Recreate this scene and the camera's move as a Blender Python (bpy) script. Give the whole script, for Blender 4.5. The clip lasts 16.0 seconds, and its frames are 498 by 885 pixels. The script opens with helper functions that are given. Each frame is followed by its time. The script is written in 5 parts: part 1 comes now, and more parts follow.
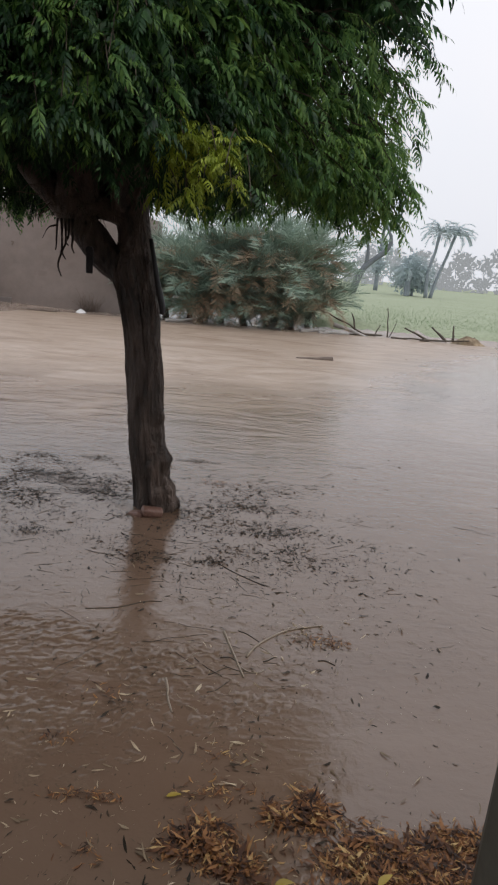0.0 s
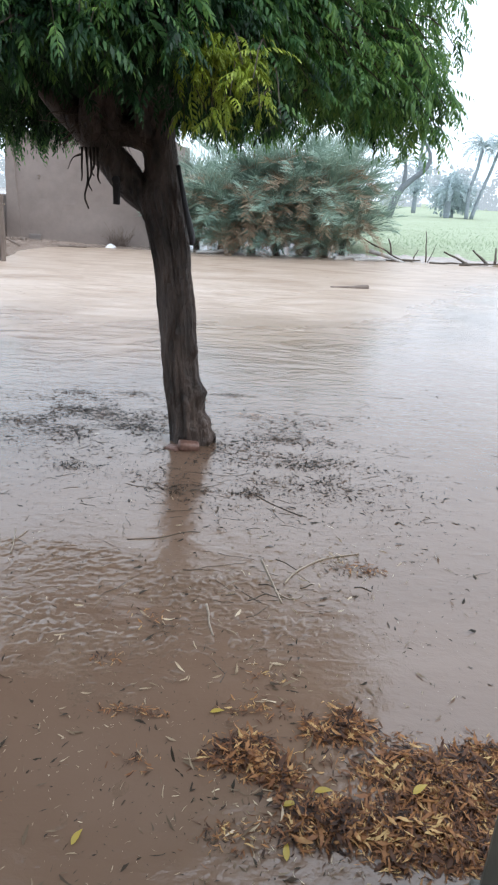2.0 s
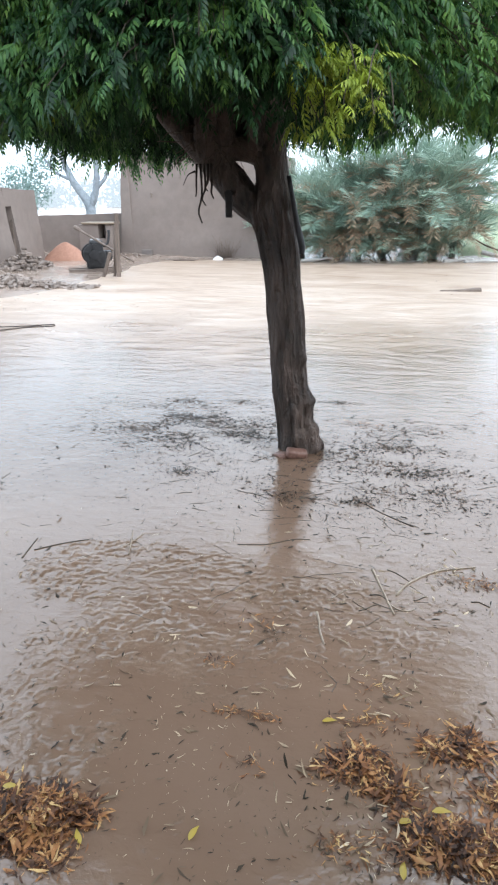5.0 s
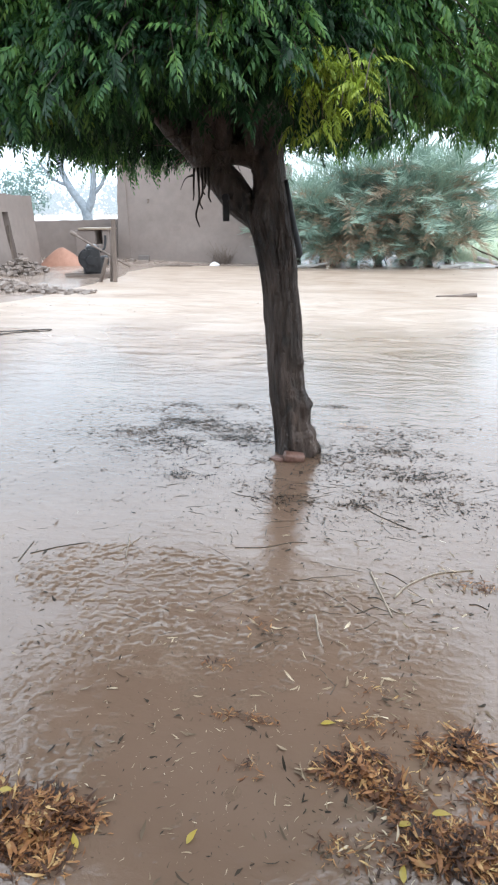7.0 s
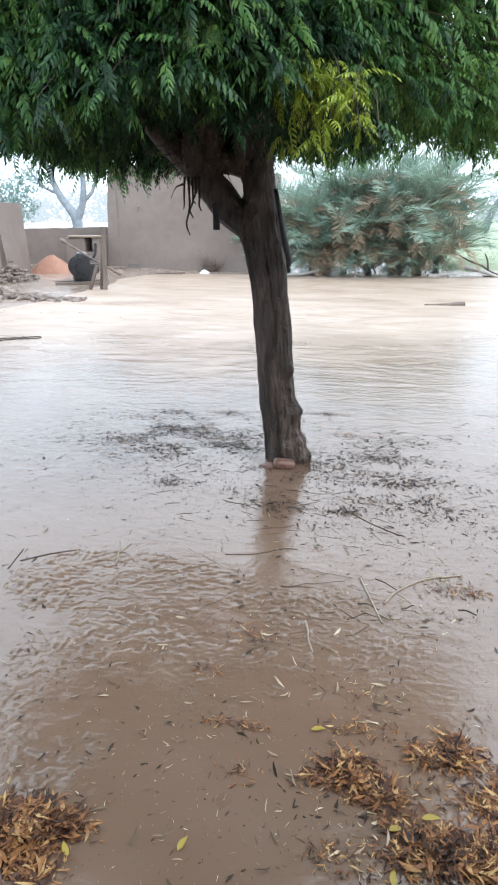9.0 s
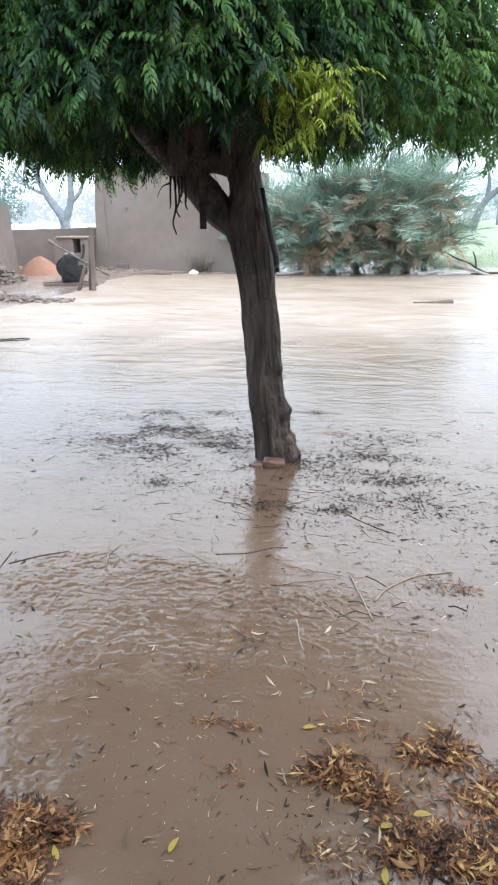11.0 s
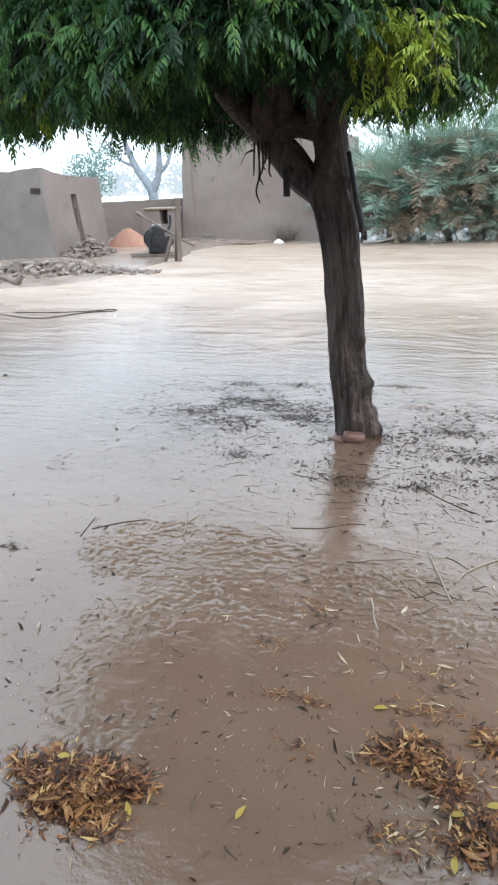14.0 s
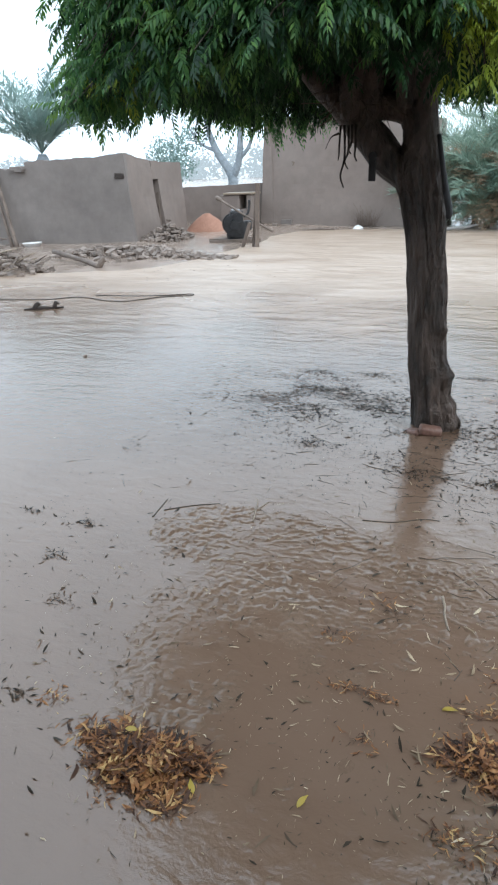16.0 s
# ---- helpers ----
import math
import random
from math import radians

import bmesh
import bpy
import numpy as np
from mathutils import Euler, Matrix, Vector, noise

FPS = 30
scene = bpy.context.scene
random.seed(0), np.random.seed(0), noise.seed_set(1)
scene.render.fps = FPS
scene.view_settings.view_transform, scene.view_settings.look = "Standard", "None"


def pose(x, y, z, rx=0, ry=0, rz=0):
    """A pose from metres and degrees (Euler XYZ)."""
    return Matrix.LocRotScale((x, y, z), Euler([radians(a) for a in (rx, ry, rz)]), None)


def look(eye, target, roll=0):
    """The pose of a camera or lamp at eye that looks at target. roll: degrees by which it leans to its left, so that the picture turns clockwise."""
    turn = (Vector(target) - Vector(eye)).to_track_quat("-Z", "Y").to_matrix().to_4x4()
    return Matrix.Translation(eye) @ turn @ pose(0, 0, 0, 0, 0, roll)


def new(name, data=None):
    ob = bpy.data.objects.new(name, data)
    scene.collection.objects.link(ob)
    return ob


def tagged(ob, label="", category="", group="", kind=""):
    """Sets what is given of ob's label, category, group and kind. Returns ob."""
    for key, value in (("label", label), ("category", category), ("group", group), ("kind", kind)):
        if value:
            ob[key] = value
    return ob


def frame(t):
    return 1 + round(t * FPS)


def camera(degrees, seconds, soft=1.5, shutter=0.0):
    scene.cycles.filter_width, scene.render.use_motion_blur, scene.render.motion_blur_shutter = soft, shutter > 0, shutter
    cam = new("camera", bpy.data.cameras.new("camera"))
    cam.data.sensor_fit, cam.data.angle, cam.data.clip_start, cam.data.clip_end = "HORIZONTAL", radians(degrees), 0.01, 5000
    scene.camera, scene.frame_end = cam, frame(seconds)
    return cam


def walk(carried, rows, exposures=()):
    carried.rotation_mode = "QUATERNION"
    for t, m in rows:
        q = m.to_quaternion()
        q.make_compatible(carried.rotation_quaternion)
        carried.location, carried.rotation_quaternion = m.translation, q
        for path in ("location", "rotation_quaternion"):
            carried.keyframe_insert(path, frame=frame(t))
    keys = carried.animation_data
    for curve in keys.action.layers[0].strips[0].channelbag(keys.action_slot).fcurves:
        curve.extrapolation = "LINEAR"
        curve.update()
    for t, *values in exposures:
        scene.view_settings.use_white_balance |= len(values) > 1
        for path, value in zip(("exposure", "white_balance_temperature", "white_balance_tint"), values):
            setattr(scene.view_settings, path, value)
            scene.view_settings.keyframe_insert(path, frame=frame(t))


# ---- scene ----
cam = camera(42.7, 16.0, soft=2.2)
PATH = [
    (0, (-0.003, -0.003, 1.611), (0.076, 1.926, 1.089), 4.9),
    (0.5, (-0.012, 0.002, 1.603), (0.026, 1.9, 0.973), 4.6),
    (1, (0.004, 0.008, 1.597), (0.004, 1.878, 0.887), 3.5),
    (1.5, (-0.001, 0.0, 1.598), (0.0, 1.863, 0.872), 3.4),
    (2, (0.002, -0.001, 1.601), (-0.017, 1.863, 0.876), 2.8),
    (2.5, (0.003, -0.004, 1.606), (-0.061, 1.862, 0.889), 1.6),
    (3, (-0.008, -0.009, 1.607), (-0.159, 1.857, 0.904), 0.6),
    (3.5, (-0.011, -0.007, 1.607), (-0.192, 1.856, 0.901), 0.1),
    (4, (-0.022, -0.001, 1.6), (-0.258, 1.852, 0.885), -0.1),
    (4.5, (-0.028, -0.008, 1.602), (-0.329, 1.838, 0.895), -0.4),
    (5, (-0.033, -0.014, 1.602), (-0.373, 1.825, 0.894), -0.4),
    (7.5, (-0.039, -0.017, 1.584), (-0.358, 1.834, 0.897), -0.2),
    (8, (-0.038, -0.024, 1.585), (-0.341, 1.831, 0.902), -0.2),
    (8.5, (-0.035, -0.028, 1.585), (-0.336, 1.831, 0.911), -0.2),
    (9, (-0.038, -0.03, 1.588), (-0.338, 1.831, 0.919), 0.0),
    (9.5, (-0.033, -0.029, 1.586), (-0.321, 1.835, 0.92), -0.2),
    (10, (-0.031, -0.028, 1.584), (-0.304, 1.839, 0.921), -0.4),
    (12.5, (-0.019, -0.009, 1.582), (-0.306, 1.835, 0.862), -0.6),
    (13, (-0.021, -0.003, 1.579), (-0.371, 1.82, 0.835), -1.2),
    (13.5, (-0.015, 0.003, 1.581), (-0.424, 1.811, 0.829), -1.9),
    (14, (-0.014, 0.013, 1.579), (-0.534, 1.794, 0.831), -2.0),
    (14.5, (-0.024, 0.009, 1.582), (-0.614, 1.769, 0.836), -1.8),
    (15, (-0.03, 0.014, 1.576), (-0.692, 1.739, 0.811), -2.2),
    (15.5, (-0.037, 0.013, 1.582), (-0.749, 1.716, 0.811), -2.1),
    (16, (-0.038, 0.018, 1.58), (-0.758, 1.714, 0.801), -2.2),
]
EXPOSURES = [(0.0, -0.9, 7250, 22), (0.5, -0.38, 6620, 19), (1.0, 0.0, 6460, 17), (1.5, 0.07, 6430, 16), (2.0, 0.08, 6430, 16), (2.5, 0.13, 6430, 16), (3.0, 0.22, 6430, 16), (5.0, 0.48, 6400, 14), (10.0, 0.50, 6400, 14), (14.0, 0.40, 6370, 13), (15.4, 0.24, 6340, 12), (16.0, 0.05, 6330, 11)]
walk(cam, [(t, look(e, g, r)) for t, e, g, r in PATH], EXPOSURES)

# ---------------------------------------------------------------- light
SUN_DIR = Vector((0.62, -0.25, 0.78)).normalized()      # from the ground towards the sun
world = bpy.data.worlds.new("overcast_sky")
scene.world = world
world.use_nodes = True
wn, wl = world.node_tree.nodes, world.node_tree.links
wn.clear()
w_out = wn.new("ShaderNodeOutputWorld")
w_sky = wn.new("ShaderNodeTexSky")
w_sky.sky_type = "NISHITA"
w_sky.sun_disc = False
w_sky.sun_elevation = math.asin(SUN_DIR.z)
w_sky.sun_rotation = math.atan2(SUN_DIR.x, SUN_DIR.y)
w_sky.dust_density = 4.0
w_b1 = wn.new("ShaderNodeBackground")
w_b1.inputs["Strength"].default_value = 0.10
w_noise = wn.new("ShaderNodeTexNoise")
w_noise.inputs["Scale"].default_value = 1.6
w_noise.inputs["Detail"].default_value = 4
w_ramp = wn.new("ShaderNodeValToRGB")
w_ramp.color_ramp.elements[0].position = 0.3
w_ramp.color_ramp.elements[0].color = (0.80, 0.91, 1.0, 1)
w_ramp.color_ramp.elements[1].position = 0.75
w_ramp.color_ramp.elements[1].color = (0.90, 0.965, 1.0, 1)
w_b2 = wn.new("ShaderNodeBackground")
w_b2.inputs["Strength"].default_value = 2.5
w_mix = wn.new("ShaderNodeMixShader")
w_mix.inputs[0].default_value = 0.9
wl.new(w_sky.outputs[0], w_b1.inputs[0])
wl.new(w_noise.outputs["Fac"], w_ramp.inputs[0])
w_tc = wn.new("ShaderNodeTexCoord")
w_sep = wn.new("ShaderNodeSeparateXYZ")
wl.new(w_tc.outputs["Generated"], w_sep.inputs[0])
w_grad = wn.new("ShaderNodeValToRGB")
w_grad.color_ramp.elements[0].position = 0.05
w_grad.color_ramp.elements[0].color = (0.70, 0.745, 0.775, 1)
w_grad.color_ramp.elements[1].position = 0.7
w_grad.color_ramp.elements[1].color = (0.90, 0.96, 1.0, 1)
wl.new(w_sep.outputs["Z"], w_grad.inputs[0])
w_mul = wn.new("ShaderNodeMix")
w_mul.data_type, w_mul.blend_type = "RGBA", "MULTIPLY"
w_mul.inputs[0].default_value = 1.0
wl.new(w_ramp.outputs[0], w_mul.inputs[6])
wl.new(w_grad.outputs[0], w_mul.inputs[7])
wl.new(w_mul.outputs[2], w_b2.inputs[0])
wl.new(w_b1.outputs[0], w_mix.inputs[1])
wl.new(w_b2.outputs[0], w_mix.inputs[2])
wl.new(w_mix.outputs[0], w_out.inputs[0])

sun = new("sun", bpy.data.lights.new("sun", "SUN"))
sun.data.energy = 1.0
sun.data.angle = radians(25)
sun.data.color = (1.0, 0.96, 0.9)
sun.matrix_world = look(SUN_DIR * 30, (0, 0, 0))


# ---------------------------------------------------------------- materials
def nodes_of(name):
    m = bpy.data.materials.new(name)
    m.use_nodes = True
    nt = m.node_tree
    return m, nt.nodes, nt.links, nt.nodes["Principled BSDF"]


def ramp_of(n, stops):
    r = n.new("ShaderNodeValToRGB")
    e = r.color_ramp.elements
    while len(e) < len(stops):
        e.new(0.5)
    for el, (p, c) in zip(e, stops):
        el.position, el.color = p, (*c, 1)
    return r


def coords(n, l, scale=(1, 1, 1), world_space=False):
    m = n.new("ShaderNodeMapping")
    m.inputs["Scale"].default_value = scale
    if world_space:
        g = n.new("ShaderNodeNewGeometry")
        l.new(g.outputs["Position"], m.inputs["Vector"])
    else:
        t = n.new("ShaderNodeTexCoord")
        l.new(t.outputs["Object"], m.inputs["Vector"])
    return m.outputs["Vector"]


def noise_of(n, l, vec, scale, detail=4, rough=0.55, distort=0.0):
    t = n.new("ShaderNodeTexNoise")
    t.inputs["Scale"].default_value = scale
    t.inputs["Detail"].default_value = detail
    t.inputs["Roughness"].default_value = rough
    t.inputs["Distortion"].default_value = distort
    l.new(vec, t.inputs["Vector"])
    return t.outputs["Fac"]


def mul_mix(n, l, a, b, fac, mode="MIX"):
    m = n.new("ShaderNodeMix")
    m.data_type, m.blend_type = "RGBA", mode
    if isinstance(fac, float):
        m.inputs[0].default_value = fac
    else:
        l.new(fac, m.inputs[0])
    for src, i in ((a, 6), (b, 7)):
        if isinstance(src, tuple):
            m.inputs[i].default_value = (*src, 1)
        else:
            l.new(src, m.inputs[i])
    return m.outputs[2]


def bump_of(n, l, height, strength, distance, under=None):
    b = n.new("ShaderNodeBump")
    b.inputs["Strength"].default_value = strength
    b.inputs["Distance"].default_value = distance
    l.new(height, b.inputs["Height"])
    if under:
        l.new(under, b.inputs["Normal"])
    return b.outputs["Normal"]


def surf(name, dark, light, coarse=1.5, fine=30.0, rough=(0.6, 0.9), bump=0.4, dist=0.01, stretch=(1, 1, 1),
         per_object=0.0, per_island=0.0, world_space=False, metal=0.0, grain=0.75):
    """A two-scale weathered surface."""
    m, n, l, p = nodes_of(name)
    v = coords(n, l, stretch, world_space)
    a = noise_of(n, l, v, coarse, 5, 0.6, 0.4)
    b = noise_of(n, l, v, fine, 6, 0.65)
    mid = tuple((x + y) / 2 for x, y in zip(dark, light))
    r1 = ramp_of(n, [(0.3, dark), (0.5, mid), (0.72, light)])
    l.new(a, r1.inputs[0])
    r2 = ramp_of(n, [(0.3, (0.55, 0.55, 0.55)), (0.65, (1.1, 1.1, 1.1))])
    l.new(b, r2.inputs[0])
    c = mul_mix(n, l, r1.outputs[0], r2.outputs[0], grain, "MULTIPLY")
    for amount, socket, kind in ((per_object, "Random", "ShaderNodeObjectInfo"), (per_island, "Random Per Island", "ShaderNodeNewGeometry")):
        if amount:
            o = n.new(kind)
            h = n.new("ShaderNodeHueSaturation")
            mr = n.new("ShaderNodeMapRange")
            mr.inputs["To Min"].default_value, mr.inputs["To Max"].default_value = 1 - amount, 1 + amount
            l.new(o.outputs[socket], mr.inputs["Value"])
            l.new(mr.outputs[0], h.inputs["Value"])
            l.new(c, h.inputs["Color"])
            c = h.outputs[0]
    l.new(c, p.inputs["Base Color"])
    rr = n.new("ShaderNodeMapRange")
    rr.inputs["To Min"].default_value, rr.inputs["To Max"].default_value = rough
    l.new(b, rr.inputs["Value"])
    l.new(rr.outputs[0], p.inputs["Roughness"])
    p.inputs["Metallic"].default_value = metal
    if bump:
        l.new(bump_of(n, l, b, bump, dist, bump_of(n, l, a, bump, dist * 4)), p.inputs["Normal"])
    return m


def leaf_material(name, stops, rough=0.42, through_light=0.3, clump=1.2, each=0.45, gloss=0.5):
    """Leaves: each its own tone, with patches of tone over the crown, letting some light through."""
    m, n, l, p = nodes_of(name)
    g = n.new("ShaderNodeNewGeometry")
    v = coords(n, l, (1, 1, 1), True)
    cl = noise_of(n, l, v, clump, 3)
    mx = n.new("ShaderNodeMath")
    mx.operation = "MULTIPLY_ADD"
    mx.inputs[1].default_value = each
    l.new(g.outputs["Random Per Island"], mx.inputs[0])
    sh = n.new("ShaderNodeMath")
    sh.operation = "MULTIPLY_ADD"
    sh.inputs[1].default_value, sh.inputs[2].default_value = 1.5, -0.25 - each / 2
    l.new(cl, sh.inputs[0])
    l.new(sh.outputs[0], mx.inputs[2])
    r = ramp_of(n, stops)
    l.new(mx.outputs[0], r.inputs[0])
    l.new(r.outputs[0], p.inputs["Base Color"])
    p.inputs["Roughness"].default_value = rough
    p.inputs["Specular IOR Level"].default_value = gloss
    tr = n.new("ShaderNodeBsdfTranslucent")
    l.new(r.outputs[0], tr.inputs["Color"])
    mix = n.new("ShaderNodeMixShader")
    mix.inputs[0].default_value = through_light
    l.new(p.outputs[0], mix.inputs[1])
    l.new(tr.outputs[0], mix.inputs[2])
    l.new(mix.outputs[0], n["Material Output"].inputs["Surface"])
    return m


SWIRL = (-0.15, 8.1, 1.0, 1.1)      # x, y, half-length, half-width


def water_material():
    """Silt-laden flood water: an opaque brown body under a mirror-like film. Standing shallows near the tree,
    paler racing water with steeper waves further out."""
    m, n, l, p = nodes_of("flood_water")
    v = coords(n, l, (1, 1, 1), True)
    big = noise_of(n, l, v, 0.45, 4, 0.55, 1.0)
    streak = noise_of(n, l, coords(n, l, (0.45, 1.0, 1), True), 1.1, 5, 0.6, 1.9)
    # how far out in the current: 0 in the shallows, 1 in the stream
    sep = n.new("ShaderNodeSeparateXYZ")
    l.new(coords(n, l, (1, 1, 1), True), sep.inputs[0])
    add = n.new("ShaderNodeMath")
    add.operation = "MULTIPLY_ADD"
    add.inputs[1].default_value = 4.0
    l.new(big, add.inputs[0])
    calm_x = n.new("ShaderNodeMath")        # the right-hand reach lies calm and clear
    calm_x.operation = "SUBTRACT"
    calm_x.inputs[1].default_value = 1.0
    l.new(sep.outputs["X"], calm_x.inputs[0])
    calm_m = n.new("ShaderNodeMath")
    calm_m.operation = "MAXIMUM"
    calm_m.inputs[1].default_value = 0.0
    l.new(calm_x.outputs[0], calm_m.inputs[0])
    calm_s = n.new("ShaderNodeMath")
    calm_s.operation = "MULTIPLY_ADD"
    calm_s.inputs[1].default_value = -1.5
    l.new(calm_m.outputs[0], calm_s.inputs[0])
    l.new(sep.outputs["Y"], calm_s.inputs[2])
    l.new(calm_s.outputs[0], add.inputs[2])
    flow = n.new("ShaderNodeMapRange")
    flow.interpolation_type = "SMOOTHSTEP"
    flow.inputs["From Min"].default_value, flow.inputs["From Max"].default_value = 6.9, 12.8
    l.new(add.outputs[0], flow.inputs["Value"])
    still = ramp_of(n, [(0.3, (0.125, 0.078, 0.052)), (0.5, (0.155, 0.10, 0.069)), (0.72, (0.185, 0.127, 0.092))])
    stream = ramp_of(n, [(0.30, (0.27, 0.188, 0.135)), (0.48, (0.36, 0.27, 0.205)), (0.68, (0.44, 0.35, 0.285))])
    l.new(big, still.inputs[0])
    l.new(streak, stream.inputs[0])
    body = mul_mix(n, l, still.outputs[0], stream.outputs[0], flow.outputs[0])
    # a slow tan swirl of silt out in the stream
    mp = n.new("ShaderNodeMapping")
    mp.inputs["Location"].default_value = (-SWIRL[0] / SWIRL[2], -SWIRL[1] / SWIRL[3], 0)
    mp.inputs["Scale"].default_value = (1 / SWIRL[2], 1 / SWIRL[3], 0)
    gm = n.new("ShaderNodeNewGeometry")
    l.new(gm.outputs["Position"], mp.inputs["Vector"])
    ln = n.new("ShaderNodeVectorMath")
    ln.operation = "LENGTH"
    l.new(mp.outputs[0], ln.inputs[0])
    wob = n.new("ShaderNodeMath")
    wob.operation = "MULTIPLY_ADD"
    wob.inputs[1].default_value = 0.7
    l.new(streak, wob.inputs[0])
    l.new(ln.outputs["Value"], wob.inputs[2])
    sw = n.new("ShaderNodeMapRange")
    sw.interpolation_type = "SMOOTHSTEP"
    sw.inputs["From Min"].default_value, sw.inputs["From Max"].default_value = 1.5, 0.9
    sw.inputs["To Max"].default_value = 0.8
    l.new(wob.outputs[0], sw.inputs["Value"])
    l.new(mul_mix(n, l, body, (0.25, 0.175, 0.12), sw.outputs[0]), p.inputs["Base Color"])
    p.inputs["IOR"].default_value = 1.65
    rg = n.new("ShaderNodeMapRange")
    rg.inputs["To Min"].default_value, rg.inputs["To Max"].default_value = 0.06, 0.42
    l.new(flow.outputs[0], rg.inputs["Value"])
    l.new(rg.outputs[0], p.inputs["Roughness"])
    dull = n.new("ShaderNodeMapRange")          # lower specular in the current, imitating a reflection broken by chop
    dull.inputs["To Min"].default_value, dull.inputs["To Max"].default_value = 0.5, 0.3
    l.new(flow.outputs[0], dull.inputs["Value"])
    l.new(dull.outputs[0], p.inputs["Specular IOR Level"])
    wide = noise_of(n, l, coords(n, l, (0.8, 1.5, 1), True), 1.0, 3, 0.5, 2.0)
    rip = noise_of(n, l, coords(n, l, (0.8, 1.7, 1), True), 7.0, 3, 0.5, 0.5)
    fine = noise_of(n, l, coords(n, l, (0.9, 1.1, 1), True), 14.0, 5, 0.65, 0.3)
    st = n.new("ShaderNodeMapRange")
    st.inputs["To Min"].default_value, st.inputs["To Max"].default_value = 0.06, 0.3
    l.new(flow.outputs[0], st.inputs["Value"])
    b1 = n.new("ShaderNodeBump")
    b1.inputs["Distance"].default_value = 0.11
    l.new(wide, b1.inputs["Height"])
    l.new(st.outputs[0], b1.inputs["Strength"])
    crest = noise_of(n, l, coords(n, l, (0.55, 2.4, 1), True), 1.5, 2, 0.5, 0.8)
    cut = ramp_of(n, [(0.52, (0, 0, 0)), (0.64, (1, 1, 1))])
    l.new(crest, cut.inputs[0])
    b0 = n.new("ShaderNodeBump")
    b0.inputs["Distance"].default_value = 0.05
    l.new(cut.outputs[0], b0.inputs["Height"])
    race = n.new("ShaderNodeMapRange")
    race.inputs["To Min"].default_value, race.inputs["To Max"].default_value = 0.0, 0.2
    l.new(flow.outputs[0], race.inputs["Value"])
    l.new(race.outputs[0], b0.inputs["Strength"])
    l.new(b1.outputs["Normal"], b0.inputs["Normal"])
    b2 = bump_of(n, l, rip, 0.22, 0.014, b0.outputs["Normal"])
    l.new(bump_of(n, l, fine, 0.55, 0.006, b2), p.inputs["Normal"])
    return m


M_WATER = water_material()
M_MUD = surf("wet_mud", (0.125, 0.080, 0.053), (0.195, 0.131, 0.092), 1.3, 90, (0.10, 0.30), 0.3, 0.002, world_space=True, grain=0.5)
M_MUD.node_tree.nodes["Principled BSDF"].inputs["Specular IOR Level"].default_value = 0.55
mn, ml = M_MUD.node_tree.nodes, M_MUD.node_tree.links
m_p = mn["Principled BSDF"]
m_col = m_p.inputs["Base Color"].links[0].from_socket
m_sep = mn.new("ShaderNodeSeparateXYZ")
ml.new(coords(mn, ml, (1, 1, 1), True), m_sep.inputs[0])
m_far = mn.new("ShaderNodeMapRange")        # fresh pale silt laid over the yard by the stream
m_far.inputs["From Min"].default_value, m_far.inputs["From Max"].default_value = 5.5, 8.0
ml.new(m_sep.outputs["Y"], m_far.inputs["Value"])
m_silt = ramp_of(mn, [(0.35, (0.22, 0.165, 0.13)), (0.65, (0.33, 0.26, 0.215))])
ml.new(noise_of(mn, ml, coords(mn, ml, (1, 1, 1), True), 2.2, 5, 0.6), m_silt.inputs[0])
ml.new(mul_mix(mn, ml, m_col, m_silt.outputs[0], m_far.outputs[0]), m_p.inputs["Base Color"])
M_GRASS = surf("green_crop", (0.29, 0.345, 0.215), (0.35, 0.405, 0.27), 0.25, 9, (0.6, 0.9), 0.6, 0.05, world_space=True)
M_BLADE = leaf_material("grass_blade", [(0.0, (0.20, 0.28, 0.15)), (0.5, (0.26, 0.35, 0.20)), (1.0, (0.32, 0.41, 0.26))], 0.5, 0.35, 0.6)
M_PLASTER = surf("mud_plaster", (0.19, 0.152, 0.132), (0.235, 0.193, 0.17), 0.5, 4, (0.75, 0.95), 0.3, 0.012, world_space=True, grain=0.28)
M_PLASTER_DARK = surf("soaked_mud_plaster", (0.15, 0.129, 0.118), (0.21, 0.182, 0.166), 0.5, 4, (0.7, 0.95), 0.3, 0.012, world_space=True, grain=0.35)
M_BRICK = surf("mud_brick", (0.14, 0.108, 0.09), (0.31, 0.25, 0.21), 5, 40, (0.6, 0.9), 0.5, 0.006, per_object=0.25)
M_REDSOIL = surf("red_soil", (0.30, 0.145, 0.095), (0.40, 0.21, 0.145), 3, 40, (0.7, 0.95), 0.6, 0.01)
M_REDBRICK = surf("fired_brick", (0.14, 0.072, 0.053), (0.23, 0.125, 0.095), 12, 60, (0.35, 0.7), 0.5, 0.004)
M_BARK = surf("neem_bark", (0.012, 0.009, 0.007), (0.155, 0.110, 0.088), 10, 34, (0.35, 0.8), 1.0, 0.03, (1, 1, 0.34))
M_TWIG = surf("twig_bark", (0.045, 0.033, 0.022), (0.11, 0.085, 0.06), 8, 60, (0.5, 0.8), 0.3, 0.003)
M_STALK = surf("dry_pale_twig", (0.22, 0.17, 0.12), (0.36, 0.29, 0.22), 12, 80, (0.4, 0.7), 0.3, 0.002)
M_WOOD = surf("weathered_wood", (0.10, 0.075, 0.06), (0.22, 0.17, 0.14), 6, 40, (0.6, 0.9), 0.5, 0.006, (1, 1, 0.2))
